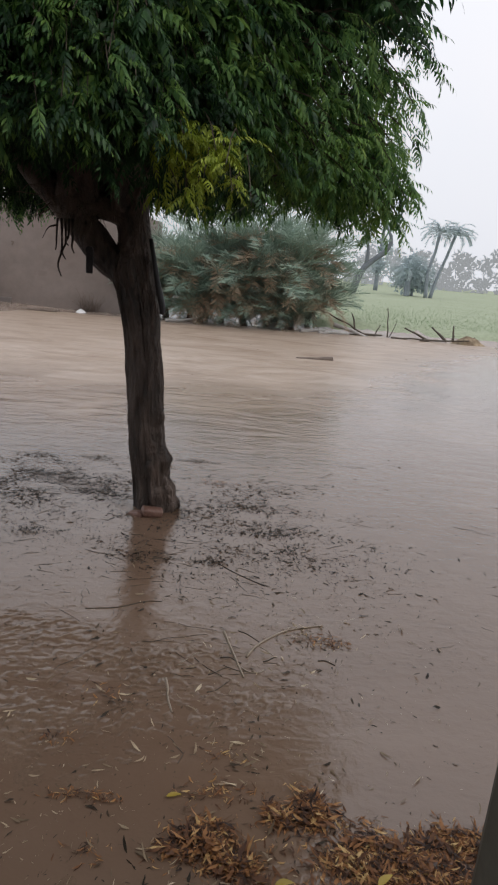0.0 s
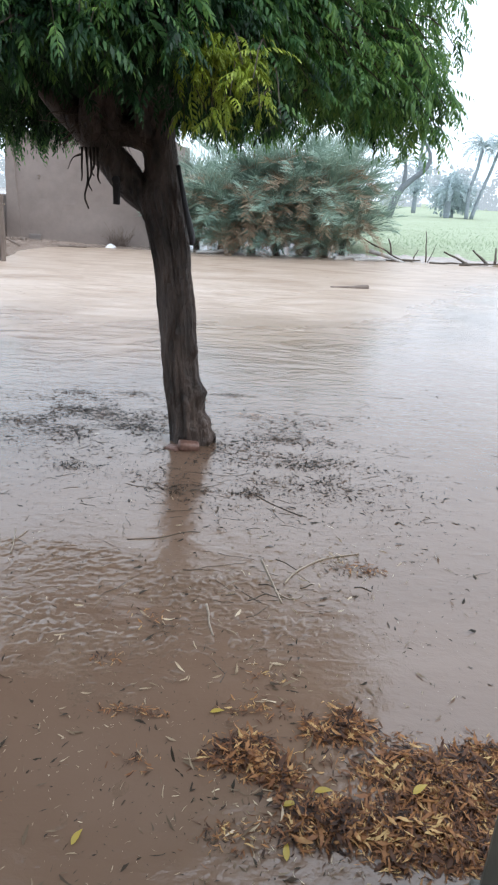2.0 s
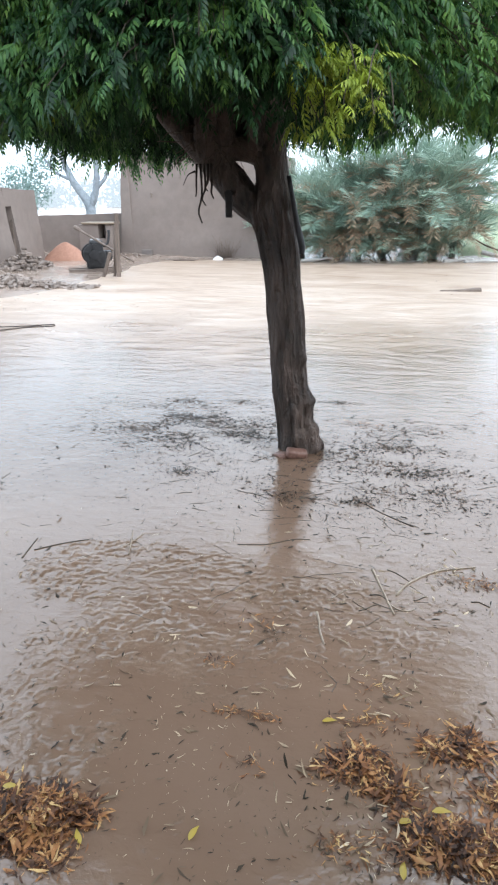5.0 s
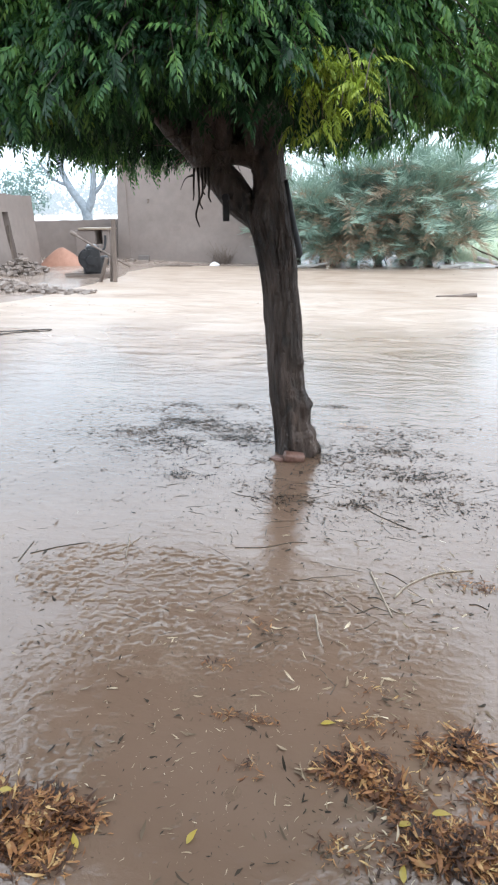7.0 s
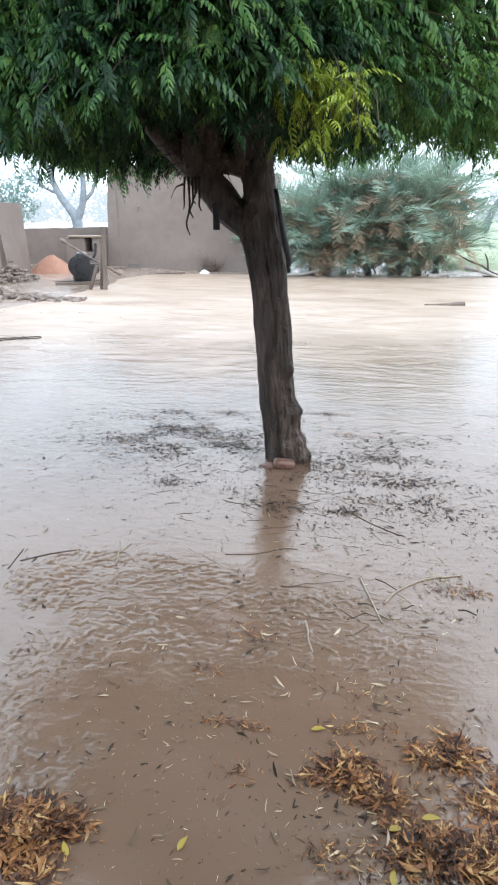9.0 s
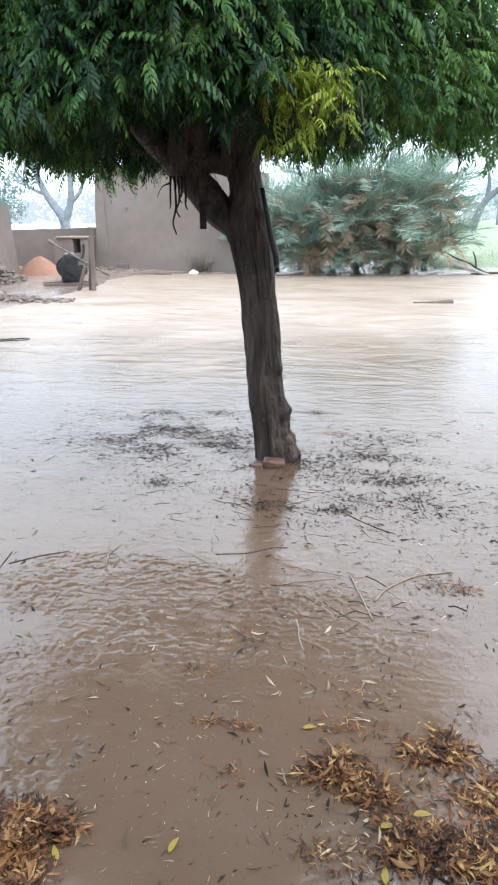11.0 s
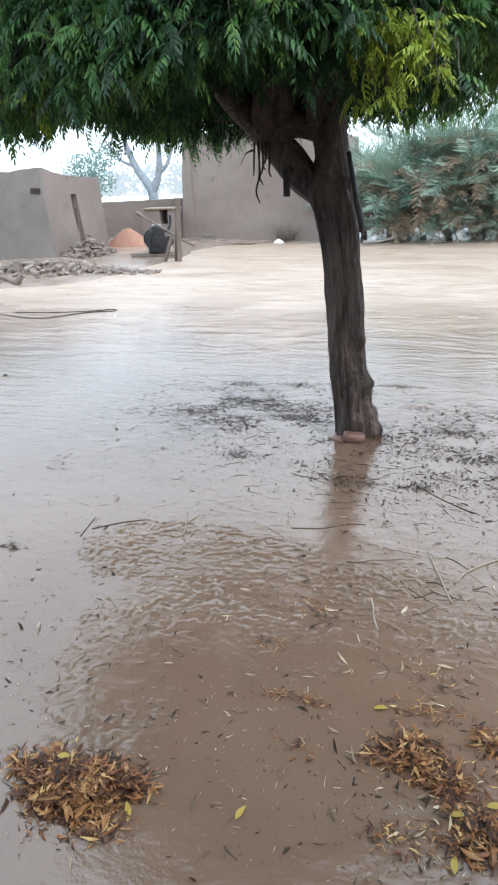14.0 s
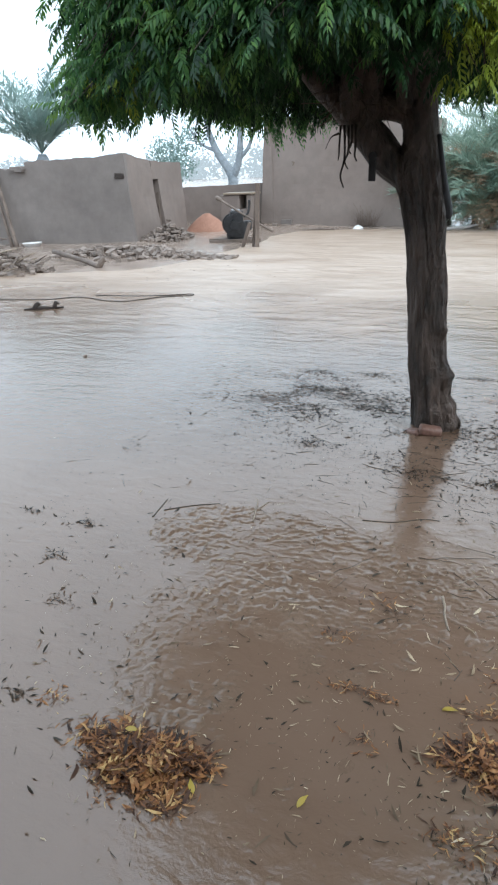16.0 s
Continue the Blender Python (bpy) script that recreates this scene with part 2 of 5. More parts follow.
M_DRIFT = surf("bleached_driftwood", (0.33, 0.31, 0.29), (0.55, 0.53, 0.5), 5, 40, (0.6, 0.9), 0.5, 0.006)
M_IRON = surf("oily_cast_iron", (0.011, 0.011, 0.013), (0.04, 0.04, 0.042), 7, 60, (0.35, 0.65), 0.3, 0.004, metal=0.1)
M_STEEL = surf("worn_steel", (0.25, 0.25, 0.25), (0.45, 0.45, 0.45), 7, 60, (0.3, 0.55), 0.2, 0.002, metal=0.8)
M_RUBBER = surf("black_rubber", (0.015, 0.015, 0.016), (0.04, 0.04, 0.042), 9, 60, (0.4, 0.7), 0.2, 0.002)
M_ROPE = surf("grimy_rope", (0.022, 0.017, 0.014), (0.06, 0.046, 0.038), 20, 120, (0.7, 0.95), 0.6, 0.004)
M_ENAMEL = surf("white_enamel", (0.70, 0.70, 0.69), (0.84, 0.84, 0.83), 5, 40, (0.2, 0.4), 0.1, 0.002)
M_POST = surf("painted_post", (0.055, 0.055, 0.043), (0.10, 0.098, 0.078), 4, 40, (0.4, 0.65), 0.2, 0.003)
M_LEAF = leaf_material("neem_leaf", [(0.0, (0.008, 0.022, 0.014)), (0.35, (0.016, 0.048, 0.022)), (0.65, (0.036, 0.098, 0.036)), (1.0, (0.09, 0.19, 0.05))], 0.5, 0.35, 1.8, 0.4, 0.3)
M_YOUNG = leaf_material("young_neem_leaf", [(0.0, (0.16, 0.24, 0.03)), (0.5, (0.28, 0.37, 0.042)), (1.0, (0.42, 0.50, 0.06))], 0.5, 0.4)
# paler copy of the neem leaf: light on the outer crown painted in
M_LIT_LEAF = leaf_material("lit_outer_leaf", [(0.0, (0.030, 0.088, 0.038)), (0.4, (0.072, 0.175, 0.056)), (0.75, (0.16, 0.30, 0.072)), (1.0, (0.29, 0.41, 0.088))], 0.5, 0.48, 1.8, 0.45, 0.3)
M_FROND = leaf_material("date_palm_leaflet", [(0.0, (0.13, 0.21, 0.165)), (0.5, (0.26, 0.37, 0.295)), (1.0, (0.46, 0.55, 0.43))], 0.5, 0.35, 0.8)
M_DEADFROND = leaf_material("dry_palm_leaflet", [(0.0, (0.17, 0.115, 0.07)), (0.5, (0.33, 0.235, 0.155)), (1.0, (0.45, 0.35, 0.25))], 0.7, 0.15, 0.8)
# rain haze over the trees beyond is painted into these pale greyed colours
M_FAR_LEAF = leaf_material("haze_painted_far_leaf", [(0.0, (0.36, 0.44, 0.46)), (0.5, (0.43, 0.51, 0.53)), (1.0, (0.50, 0.58, 0.60))], 0.8, 0.3, 0.3)
M_MID_LEAF = leaf_material("haze_painted_mid_leaf", [(0.0, (0.19, 0.29, 0.26)), (0.5, (0.26, 0.37, 0.34)), (1.0, (0.34, 0.45, 0.42))], 0.7, 0.3, 0.6)
M_MISTY_BARK = surf("haze_painted_dark_bark", (0.13, 0.15, 0.165), (0.20, 0.22, 0.24), 1.0, 9, (0.8, 0.95), 0.3, 0.02)
M_FAR_BARK = surf("haze_painted_far_bark", (0.23, 0.27, 0.30), (0.32, 0.36, 0.39), 1.0, 9, (0.8, 0.95), 0.3, 0.02)
M_LITTER = leaf_material("fallen_leaf", [(0.0, (0.026, 0.013, 0.008)), (0.3, (0.085, 0.036, 0.017)), (0.55, (0.19, 0.080, 0.032)), (0.8, (0.32, 0.145, 0.052)), (1.0, (0.50, 0.33, 0.14))], 0.5, 0.12, 13, 0.9, 0.25)
M_PALE_LITTER = leaf_material("pale_fallen_leaf", [(0.0, (0.05, 0.034, 0.022)), (0.4, (0.17, 0.12, 0.075)), (0.75, (0.36, 0.275, 0.18)), (1.0, (0.58, 0.48, 0.34))], 0.55, 0.12, 5, 0.8, 0.2)
M_BITS = leaf_material("sodden_dark_litter", [(0.0, (0.016, 0.013, 0.009)), (0.6, (0.038, 0.028, 0.018)), (1.0, (0.12, 0.07, 0.042))], 0.6, 0.05, 4, 0.5, 0.15)
M_YELLOW = leaf_material("yellow_leaf", [(0.0, (0.30, 0.21, 0.03)), (1.0, (0.42, 0.31, 0.05))], 0.4, 0.2, 3)
# distant mist put in as pale blue emission of the woods
M_BACKDROP, bn, bl, bp = nodes_of("mist_glow_tree_belt")
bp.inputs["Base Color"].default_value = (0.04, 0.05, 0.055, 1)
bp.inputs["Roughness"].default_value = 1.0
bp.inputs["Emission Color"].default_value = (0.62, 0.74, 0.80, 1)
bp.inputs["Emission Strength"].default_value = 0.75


# ---------------------------------------------------------------- mesh helpers
def fast_mesh(name, verts, tris):
    me = bpy.data.meshes.new(name)
    verts, tris = np.asarray(verts, np.float32), np.asarray(tris, np.int32)
    k = tris.shape[1]
    me.vertices.add(len(verts))
    me.vertices.foreach_set("co", verts.ravel())
    me.loops.add(tris.size)
    me.loops.foreach_set("vertex_index", tris.ravel())
    me.polygons.add(len(tris))
    me.polygons.foreach_set("loop_start", np.arange(0, tris.size, k, dtype=np.int32))
    me.polygons.foreach_set("loop_total", np.full(len(tris), k, np.int32))
    me.update(calc_edges=True)
    return me


def mesh_object(name, me, material, parent=None, smooth=False, label=""):
    if not me.materials:
        me.materials.append(material)
    if smooth:
        me.polygons.foreach_set("use_smooth", np.ones(len(me.polygons), bool))
    ob = new(name, me)
    ob.parent = parent
    return tagged(ob, label)


def part(name, bm, material, parent=None, label="", smooth=False):
    me = bpy.data.meshes.new(name)
    bmesh.ops.recalc_face_normals(bm, faces=bm.faces)
    bm.to_mesh(me)
    bm.free()
    return mesh_object(name, me, material, parent, smooth, label)


def thing(name, label, category, at=(0, 0, 0), group="", kind=""):
    e = new(name)
    e.location = at
    return tagged(e, label, category, group, kind)


def grid_faces(nu, nv, closed_u=False):
    i, j = np.meshgrid(np.arange(nv - 1), np.arange(nu if closed_u else nu - 1), indexing="ij")
    a = i * nu + j
    b = i * nu + (j + 1) % nu
    return np.stack([a, b, b + nu, a + nu], -1).reshape(-1, 4)


def spline(points, count):
    """Catmull-Rom through the rows of points (any width)."""
    p = np.array(points, float)
    p = np.vstack([2 * p[0] - p[1], p, 2 * p[-1] - p[-2]])
    out = []
    for u in np.linspace(0, len(p) - 3 - 1e-6, count):
        i, f = int(u), u - int(u)
        a, b, c, d = p[i:i + 4]
        out.append(0.5 * (2 * b + (c - a) * f + (2 * a - 5 * b + 4 * c - d) * f * f + (3 * b - a - 3 * c + d) * f ** 3))
    return np.array(out)


def tube(points, sides=10, count=None, rough=0.0, seed=0.0, bumps=(), ridges=0.0):
    """A tapering tube along rows (x, y, z, radius). rough: uneven outline; ridges: furrows along it;
    bumps: (x, y, z, size, height) swellings."""
    rows = spline(points, count or len(points) * 3)
    c, r = rows[:, :3], np.maximum(rows[:, 3], 0.0005)
    t = np.gradient(c, axis=0)
    t /= np.linalg.norm(t, axis=1)[:, None] + 1e-9
    ref = np.array([0.0, 1, 0]) if abs(t[0][1]) < 0.9 else np.array([1.0, 0, 0])
    verts = []
    for k in range(len(c)):
        u = np.cross(ref, t[k])
        u /= np.linalg.norm(u) + 1e-9
        w = np.cross(t[k], u)
        for s in range(sides):
            a = 2 * math.pi * s / sides
            d = math.cos(a) * u + math.sin(a) * w
            rad = r[k]
            if rough:
                q = c[k] + d * rad
                rad *= 1 + rough * noise.noise(Vector((q[0] * 5 + seed, q[1] * 5, q[2] * 3)))
            if ridges:
                f = noise.noise(Vector((math.cos(a) * 4.2 + seed, math.sin(a) * 4.2, c[k][2] * 1.1)))
                f2 = noise.noise(Vector((math.cos(a) * 9 + seed, math.sin(a) * 9, c[k][2] * 2.5)))
                f3 = noise.noise(Vector((math.cos(a) * 15 + seed, math.sin(a) * 15, c[k][2] * 9)))
                rad *= 1 + ridges * (abs(f) * 1.5 - 0.4 + 0.55 * f2 + 0.3 * f3)
            q = c[k] + d * rad
            for bx, by, bz, size, height in bumps:
                dd = (q[0] - bx) ** 2 + (q[1] - by) ** 2 + (q[2] - bz) ** 2
                q = q + d * height * math.exp(-dd / (size * size))
            verts.append(q)
    n = len(c)
    faces = [tuple(int(x) for x in f) for f in grid_faces(sides, n, True)]
    v0, v1 = len(verts), len(verts) + 1
    verts += [c[0], c[-1]]
    for s in range(sides):
        faces.append((v0, (s + 1) % sides, s))
        faces.append((v1, (n - 1) * sides + s, (n - 1) * sides + (s + 1) % sides))
    return verts, faces


def tube_part(name, points, material, parent=None, label="", **kw):
    v, f = tube(points, **kw)
    me = bpy.data.meshes.new(name)
    me.from_pydata([tuple(x) for x in v], [], f)
    return mesh_object(name, me, material, parent, True, label)


def tubes_mesh(name, many):
    """Several tubes in one mesh: rows of (points, kwargs)."""
    vs, fs = [], []
    for pts, kw in many:
        v, f = tube(pts, **kw)
        o = len(vs)
        vs += [tuple(x) for x in v]
        fs += [tuple(i + o for i in g) for g in f]
    me = bpy.data.meshes.new(name)
    me.from_pydata(vs, [], fs)
    return me


def box_bm(size, at=(0, 0, 0), bevel=0.0, turn=None):
    bm = bmesh.new()
    bmesh.ops.create_cube(bm, size=1, matrix=Matrix.Translation(at) @ (turn or Matrix()) @ Matrix.Diagonal((*size, 1)))
    if bevel:
        bmesh.ops.bevel(bm, geom=bm.edges[:], offset=bevel, segments=2, affect="EDGES", profile=0.6)
    return bm


def cyl_bm(r, depth, at=(0, 0, 0), turn=None, seg=24, r2=None, bevel=0.0):
    bm = bmesh.new()
    bmesh.ops.create_cone(bm, cap_ends=True, segments=seg, radius1=r, radius2=r if r2 is None else r2, depth=depth,
                          matrix=Matrix.Translation(at) @ (turn or Matrix()))
    if bevel:
        es = [e for e in bm.edges if len(e.link_faces) == 2 and e.calc_face_angle(0) > 0.8]
        bmesh.ops.bevel(bm, geom=es, offset=bevel, segments=2, affect="EDGES")
    return bm


def join_bm(*bms):
    out = bmesh.new()
    for b in bms:
        me = bpy.data.meshes.new("tmp")
        b.to_mesh(me)
        b.free()
        out.from_mesh(me)
        bpy.data.meshes.remove(me)
    return out


def rot_from(fwd, up):
    """Rotation whose x axis runs along fwd and z axis near up, for stacks of vectors."""
    fwd = fwd / (np.linalg.norm(fwd, axis=-1, keepdims=True) + 1e-9)
    y = np.cross(up, fwd)
    y /= np.linalg.norm(y, axis=-1, keepdims=True) + 1e-9
    z = np.cross(fwd, y)
    return np.stack([fwd, y, z], -1)


def scatter_mesh(name, templates, pick, pos, rot, size):
    """One mesh of many placed copies of small triangle templates [(verts, tris), ...]."""
    vs, ts, off = [], [], 0
    for k, (v, t) in enumerate(templates):
        idx = np.nonzero(pick == k)[0]
        if not len(idx):
            continue
        w = np.einsum("nij,vj->nvi", rot[idx], v) * size[idx][:, None, None] + pos[idx][:, None, :]
        vs.append(w.reshape(-1, 3))
        ts.append((t[None] + (np.arange(len(idx)) * len(v))[:, None, None] + off).reshape(-1, 3))
        off += len(idx) * len(v)
    return fast_mesh(name, np.concatenate(vs), np.concatenate(ts))


def leaflet(length, width, curl=0.15, fold=0.12):
    """A pointed leaflet along +x: 6 points, 4 triangles, bent down along its length."""
    v = np.array([(0, 0, 0), (0.32, 0.5, fold), (0.36, -0.5, fold), (0.68, 0.36, fold), (0.7, -0.32, fold), (1, 0.03, 0)], float)
    v[:, 2] -= curl * v[:, 0] ** 2 * length / max(width, 1e-6)
    v *= (length, width, width)
    return v, np.array([(0, 2, 1), (1, 2, 4), (1, 4, 3), (3, 4, 5)])


def compound_leaf(pairs, length, lf_len, lf_wid, droop, rng):
    """A feathery neem leaf along +x: a thin drooping stalk with pairs of toothed-looking narrow leaflets."""
    vs, ts, off = [], [], 0
    u = np.linspace(0, 1, 7)
    ax = np.stack([length * u * (1 - 0.15 * droop * u), np.zeros(7), -droop * length * u ** 2 * 0.55], -1)
    w = 0.0016
    v = np.concatenate([ax + (0, w, 0), ax - (0, w, 0)])
    t = [(i, i + 7, i + 1) for i in range(6)] + [(i + 1, i + 7, i + 8) for i in range(6)]
    vs.append(v), ts.append(np.array(t))
    off = len(v)
    for k in range(pairs * 2 + 1):
        s = 0.16 + 0.84 * (k // 2) / pairs if k < pairs * 2 else 1.0
        p = np.array([np.interp(s, u, ax[:, i]) for i in range(3)])
        side = (1 if k % 2 else -1) if k < pairs * 2 else 0
        grow = 0.75 + 0.5 * math.sin(math.pi * min(s, 0.95))
        v, t = leaflet(lf_len * grow * rng.uniform(0.85, 1.1), lf_wid * grow, 0.12)
        yaw = side * rng.uniform(0.7, 1.05) + rng.uniform(-0.1, 0.1)
        pitch = 0.45 + 0.5 * droop * s + rng.uniform(-0.15, 0.25)
        r = np.array(Euler((side * rng.uniform(-0.2, 0.4), pitch, yaw)).to_matrix())
        vs.append(v @ r.T + p)
        ts.append(t + off)
        off += len(v)
    return np.concatenate(vs), np.concatenate(ts)


# ---------------------------------------------------------------- ground, water, field
def smooth(a, b, x):
    t = np.clip((x - a) / (b - a), 0, 1)
    return t * t * (3 - 2 * t)


def fields(x, y):
    """Cheap smooth unevenness from summed sines, about -1 to 1."""
    s = np.zeros_like(x)
    for fx, fy, ph, am in ((1.9, 1.3, 0.4, 0.3), (-1.1, 2.7, 1.9, 0.3), (4.3, -3.1, 3.3, 0.2), (7.9, 6.1, 0.9, 0.13),
                           (-13.3, 9.7, 2.2, 0.1), (21.0, 17.0, 5.1, 0.07), (-37.0, 29.0, 1.1, 0.05), (53.0, -61.0, 4.0, 0.035)):
        s += am * np.sin(fx * x + fy * y + ph + 0.8 * np.sin(0.7 * fx * y - 0.5 * fy * x))
    return s


def vnoise(x, y, seed):
    """Smooth value noise, 0 to 1, on arrays."""
    ix, iy = np.floor(x).astype(np.int64), np.floor(y).astype(np.int64)
    u, v = x - ix, y - iy
    u, v = u * u * (3 - 2 * u), v * v * (3 - 2 * v)

    def h(a, b):
        k = (a * 374761393 + b * 668265263 + seed * 1442695041) & 0xFFFFFFFF
        k = ((k ^ (k >> 13)) * 1274126177) & 0xFFFFFFFF
        return ((k ^ (k >> 16)) & 0xFFFF) / 65535.0
    return (h(ix, iy) * (1 - u) + h(ix + 1, iy) * u) * (1 - v) + (h(ix, iy + 1) * (1 - u) + h(ix + 1, iy + 1) * u) * v


# stretches of rippled mud (x, y, half-length, half-width, strength) and smooth puddles among them
RIPPLED = ((-1.22, 2.40, 0.48, 0.36, 1.3), (-0.62, 2.38, 0.55, 0.26, 1.1), (0.30, 2.26, 0.60, 0.34, 1.1), (-1.15, 1.75, 0.24, 0.60, 1.0), (-0.85, 1.25, 0.25, 0.35, 0.7),
           (-0.1, 1.98, 0.7, 0.16, 0.6), (0.55, 1.75, 0.35, 0.35, 0.5), (-1.15, 4.2, 0.65, 0.45, 1.0), (0.25, 3.7, 0.55, 0.5, 1.0), (-0.5, 2.9, 0.5, 0.25, 0.4))
PUDDLES = ((-0.49, 2.15, 0.13, 0.09), (-1.26, 2.02, 0.13, 0.10))


def ground_z(x, y):
    x, y = np.asarray(x, float), np.asarray(y, float)
    rough = fields(x, y)
    z = -0.05 + 0.003 * rough
    # thin mud lying just under the film of water in front of the tree, its ripple crests breaking through
    d = ((x + 0.42 + 0.12 * (y - 1.8)) / 1.05) ** 2 + ((y - 1.65) / 1.35) ** 2
    shoal = np.exp(-d ** 1.7)
    w = x + 0.07 * vnoise(x * 5, y * 5, 8), y + 0.06 * vnoise(x * 5, y * 5, 9)
    ridge = 1 - np.abs(2 * vnoise(w[0] * 17, w[1] * 34, 1) - 1)
    small = 1 - np.abs(2 * vnoise(w[0] * 40, w[1] * 66, 2) - 1)
    crumb = vnoise(w[0] * 60, w[1] * 90, 5)
    band = np.zeros_like(x)
    for cx, cy, rx, ry, k in RIPPLED:
        band = band + k * np.exp(-(((x - cx) / rx) ** 2 + ((y - cy) / ry) ** 2))
    band = np.minimum(band, 1.0) * (0.72 + 0.28 * smooth(0.28, 0.6, vnoise(x * 2.3 + 0.4, y * 3.0, 41)))
    z = z + 0.0465 * (1 - (1 - shoal) * (1 - band)) + (0.006 * (vnoise(x * 3.1, y * 3.1, 3) - 0.5) + 0.005 * (vnoise(x * 9, y * 9, 31) - 0.5)) * np.exp(-d * 0.5)
    for cx, cy, rx, ry in PUDDLES:
        hollow = np.exp(-((((x - cx) / rx) ** 2 + ((y - cy) / ry) ** 2) ** 2))
        band, z = band * (1 - hollow), z - 0.006 * hollow
    band = band * (0.4 + 0.8 * vnoise(x * 4.3, y * 4.3, 21))
    z = z + band * (0.003 + 0.008 * (ridge ** 1.5 - 0.42) + 0.010 * (small - 0.5) + 0.006 * (crumb - 0.5))
    z = z + 0.005 * (small + crumb - 1.0) * shoal * smooth(0.45, 0.75, vnoise(x * 2.7, y * 2.7, 22))
    z = z + 0.05 * np.exp(-(((x + 0.45) / 0.35) ** 2 + ((y - 4.1) / 0.3) ** 2))
    # higher yard by the houses and rubble
    z = z + (0.10 + 0.02 * rough) * smooth(18.1, 19.4, y + 0.25 * fields(x * 0.6, y * 0.6)) * smooth(-0.5, -2.5, x)
    yard_edge = smooth(8.6, 12.2, y - 0.55 * (x + 7.5) + 0.7 * fields(x * 0.5, y * 0.5)) * smooth(-5.0, -7.4, x)
    z = z + (0.115 + 0.025 * rough + 0.05 * (vnoise(x * 2.3, y * 2.3, 51) - 0.5) + 0.03 * (vnoise(x * 6, y * 6, 52) - 0.5)) * yard_edge
    # bank and field
    bank = 19.3 + 0.35 * fields(x * 0.35, x * 0.2) - 0.12 * np.clip(x - 4, 0, 20)
    z = z + 0.36 * smooth(bank - 0.3, bank + 1.4, y) * smooth(-1.0, 1.5, x)
    return z


def ramp_axis(lo, hi, step, out_lo, out_hi, growth=1.13):
    core = list(np.arange(lo, hi, step))
    s, v = step, hi
    while v < out_hi:
        core.append(v)
        s = min(s * growth, 600)
        v += s
    s, v = step, lo - step
    while v > out_lo:
        core.insert(0, v)
        s = min(s * growth, 600)
        v -= s
    return np.array(core)


gx, gy = ramp_axis(-1.75, 0.95, 0.009, -3000, 3000, 1.08), ramp_axis(0.95, 2.85, 0.0085, -3000, 3000, 1.055)
GX, GY = np.meshgrid(gx, gy)
GZ = ground_z(GX, GY)
ground = mesh_object("ground", fast_mesh("ground", np.stack([GX, GY, GZ], -1).reshape(-1, 3), grid_faces(len(gx), len(gy))), M_MUD, smooth=True)
tagged(ground, "wet brown mud ground of a flooded farmyard", "ground", kind="structure")

wx, wy = np.linspace(-60, 60, 61), np.linspace(-50, 23, 61)
WX, WY = np.meshgrid(wx, wy)
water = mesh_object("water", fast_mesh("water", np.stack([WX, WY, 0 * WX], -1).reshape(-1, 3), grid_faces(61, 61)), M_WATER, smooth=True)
tagged(water, "shallow silty pinkish-brown flood water over the yard", "flood water", kind="structure")

fx, fy = ramp_axis(2.0, 30, 0.5, -60, 900, 1.1), ramp_axis(18.6, 45, 0.3, 18.4, 900, 1.1)
FX, FY = np.meshgrid(fx, fy)
FZ = ground_z(FX, FY) + 0.012 + 0.0 * FX
FZ -= 0.25 * smooth(2.6, 1.2, FX) + 0.3 * smooth(19.3, 18.8, FY)
field = mesh_object("field", fast_mesh("field", np.stack([FX, FY, FZ], -1).reshape(-1, 3), grid_faces(len(fx), len(fy))), M_GRASS, smooth=True)
tagged(field, "flat bright green crop field beyond the flood", "field", kind="structure")

rng = np.random.default_rng(5)
N = 16000
bx = rng.uniform(2.6, 26, N)
by = 20.0 + rng.exponential(7.0, N)
blade_t = [(np.array([(0, -0.5, 0), (0, 0.5, 0), (0.6, 0.25, 0.12), (1, 0, 0.35)]) * (1, 0.09, 1), np.array([(0, 1, 2), (0, 2, 3)]))]
dirs = np.stack([rng.normal(0, 0.35, N), rng.normal(0, 0.35, N), np.ones(N)], -1)
grass = mesh_object("grass", scatter_mesh("grass", blade_t, np.zeros(N, int), np.stack([bx, by, ground_z(bx, by)], -1),
                                          rot_from(dirs, rng.normal(0, 1, (N, 3))), rng.uniform(0.05, 0.11, N)), M_BLADE)
tagged(grass, "short green crop blades along the field's edge", "grass", kind="stuff")


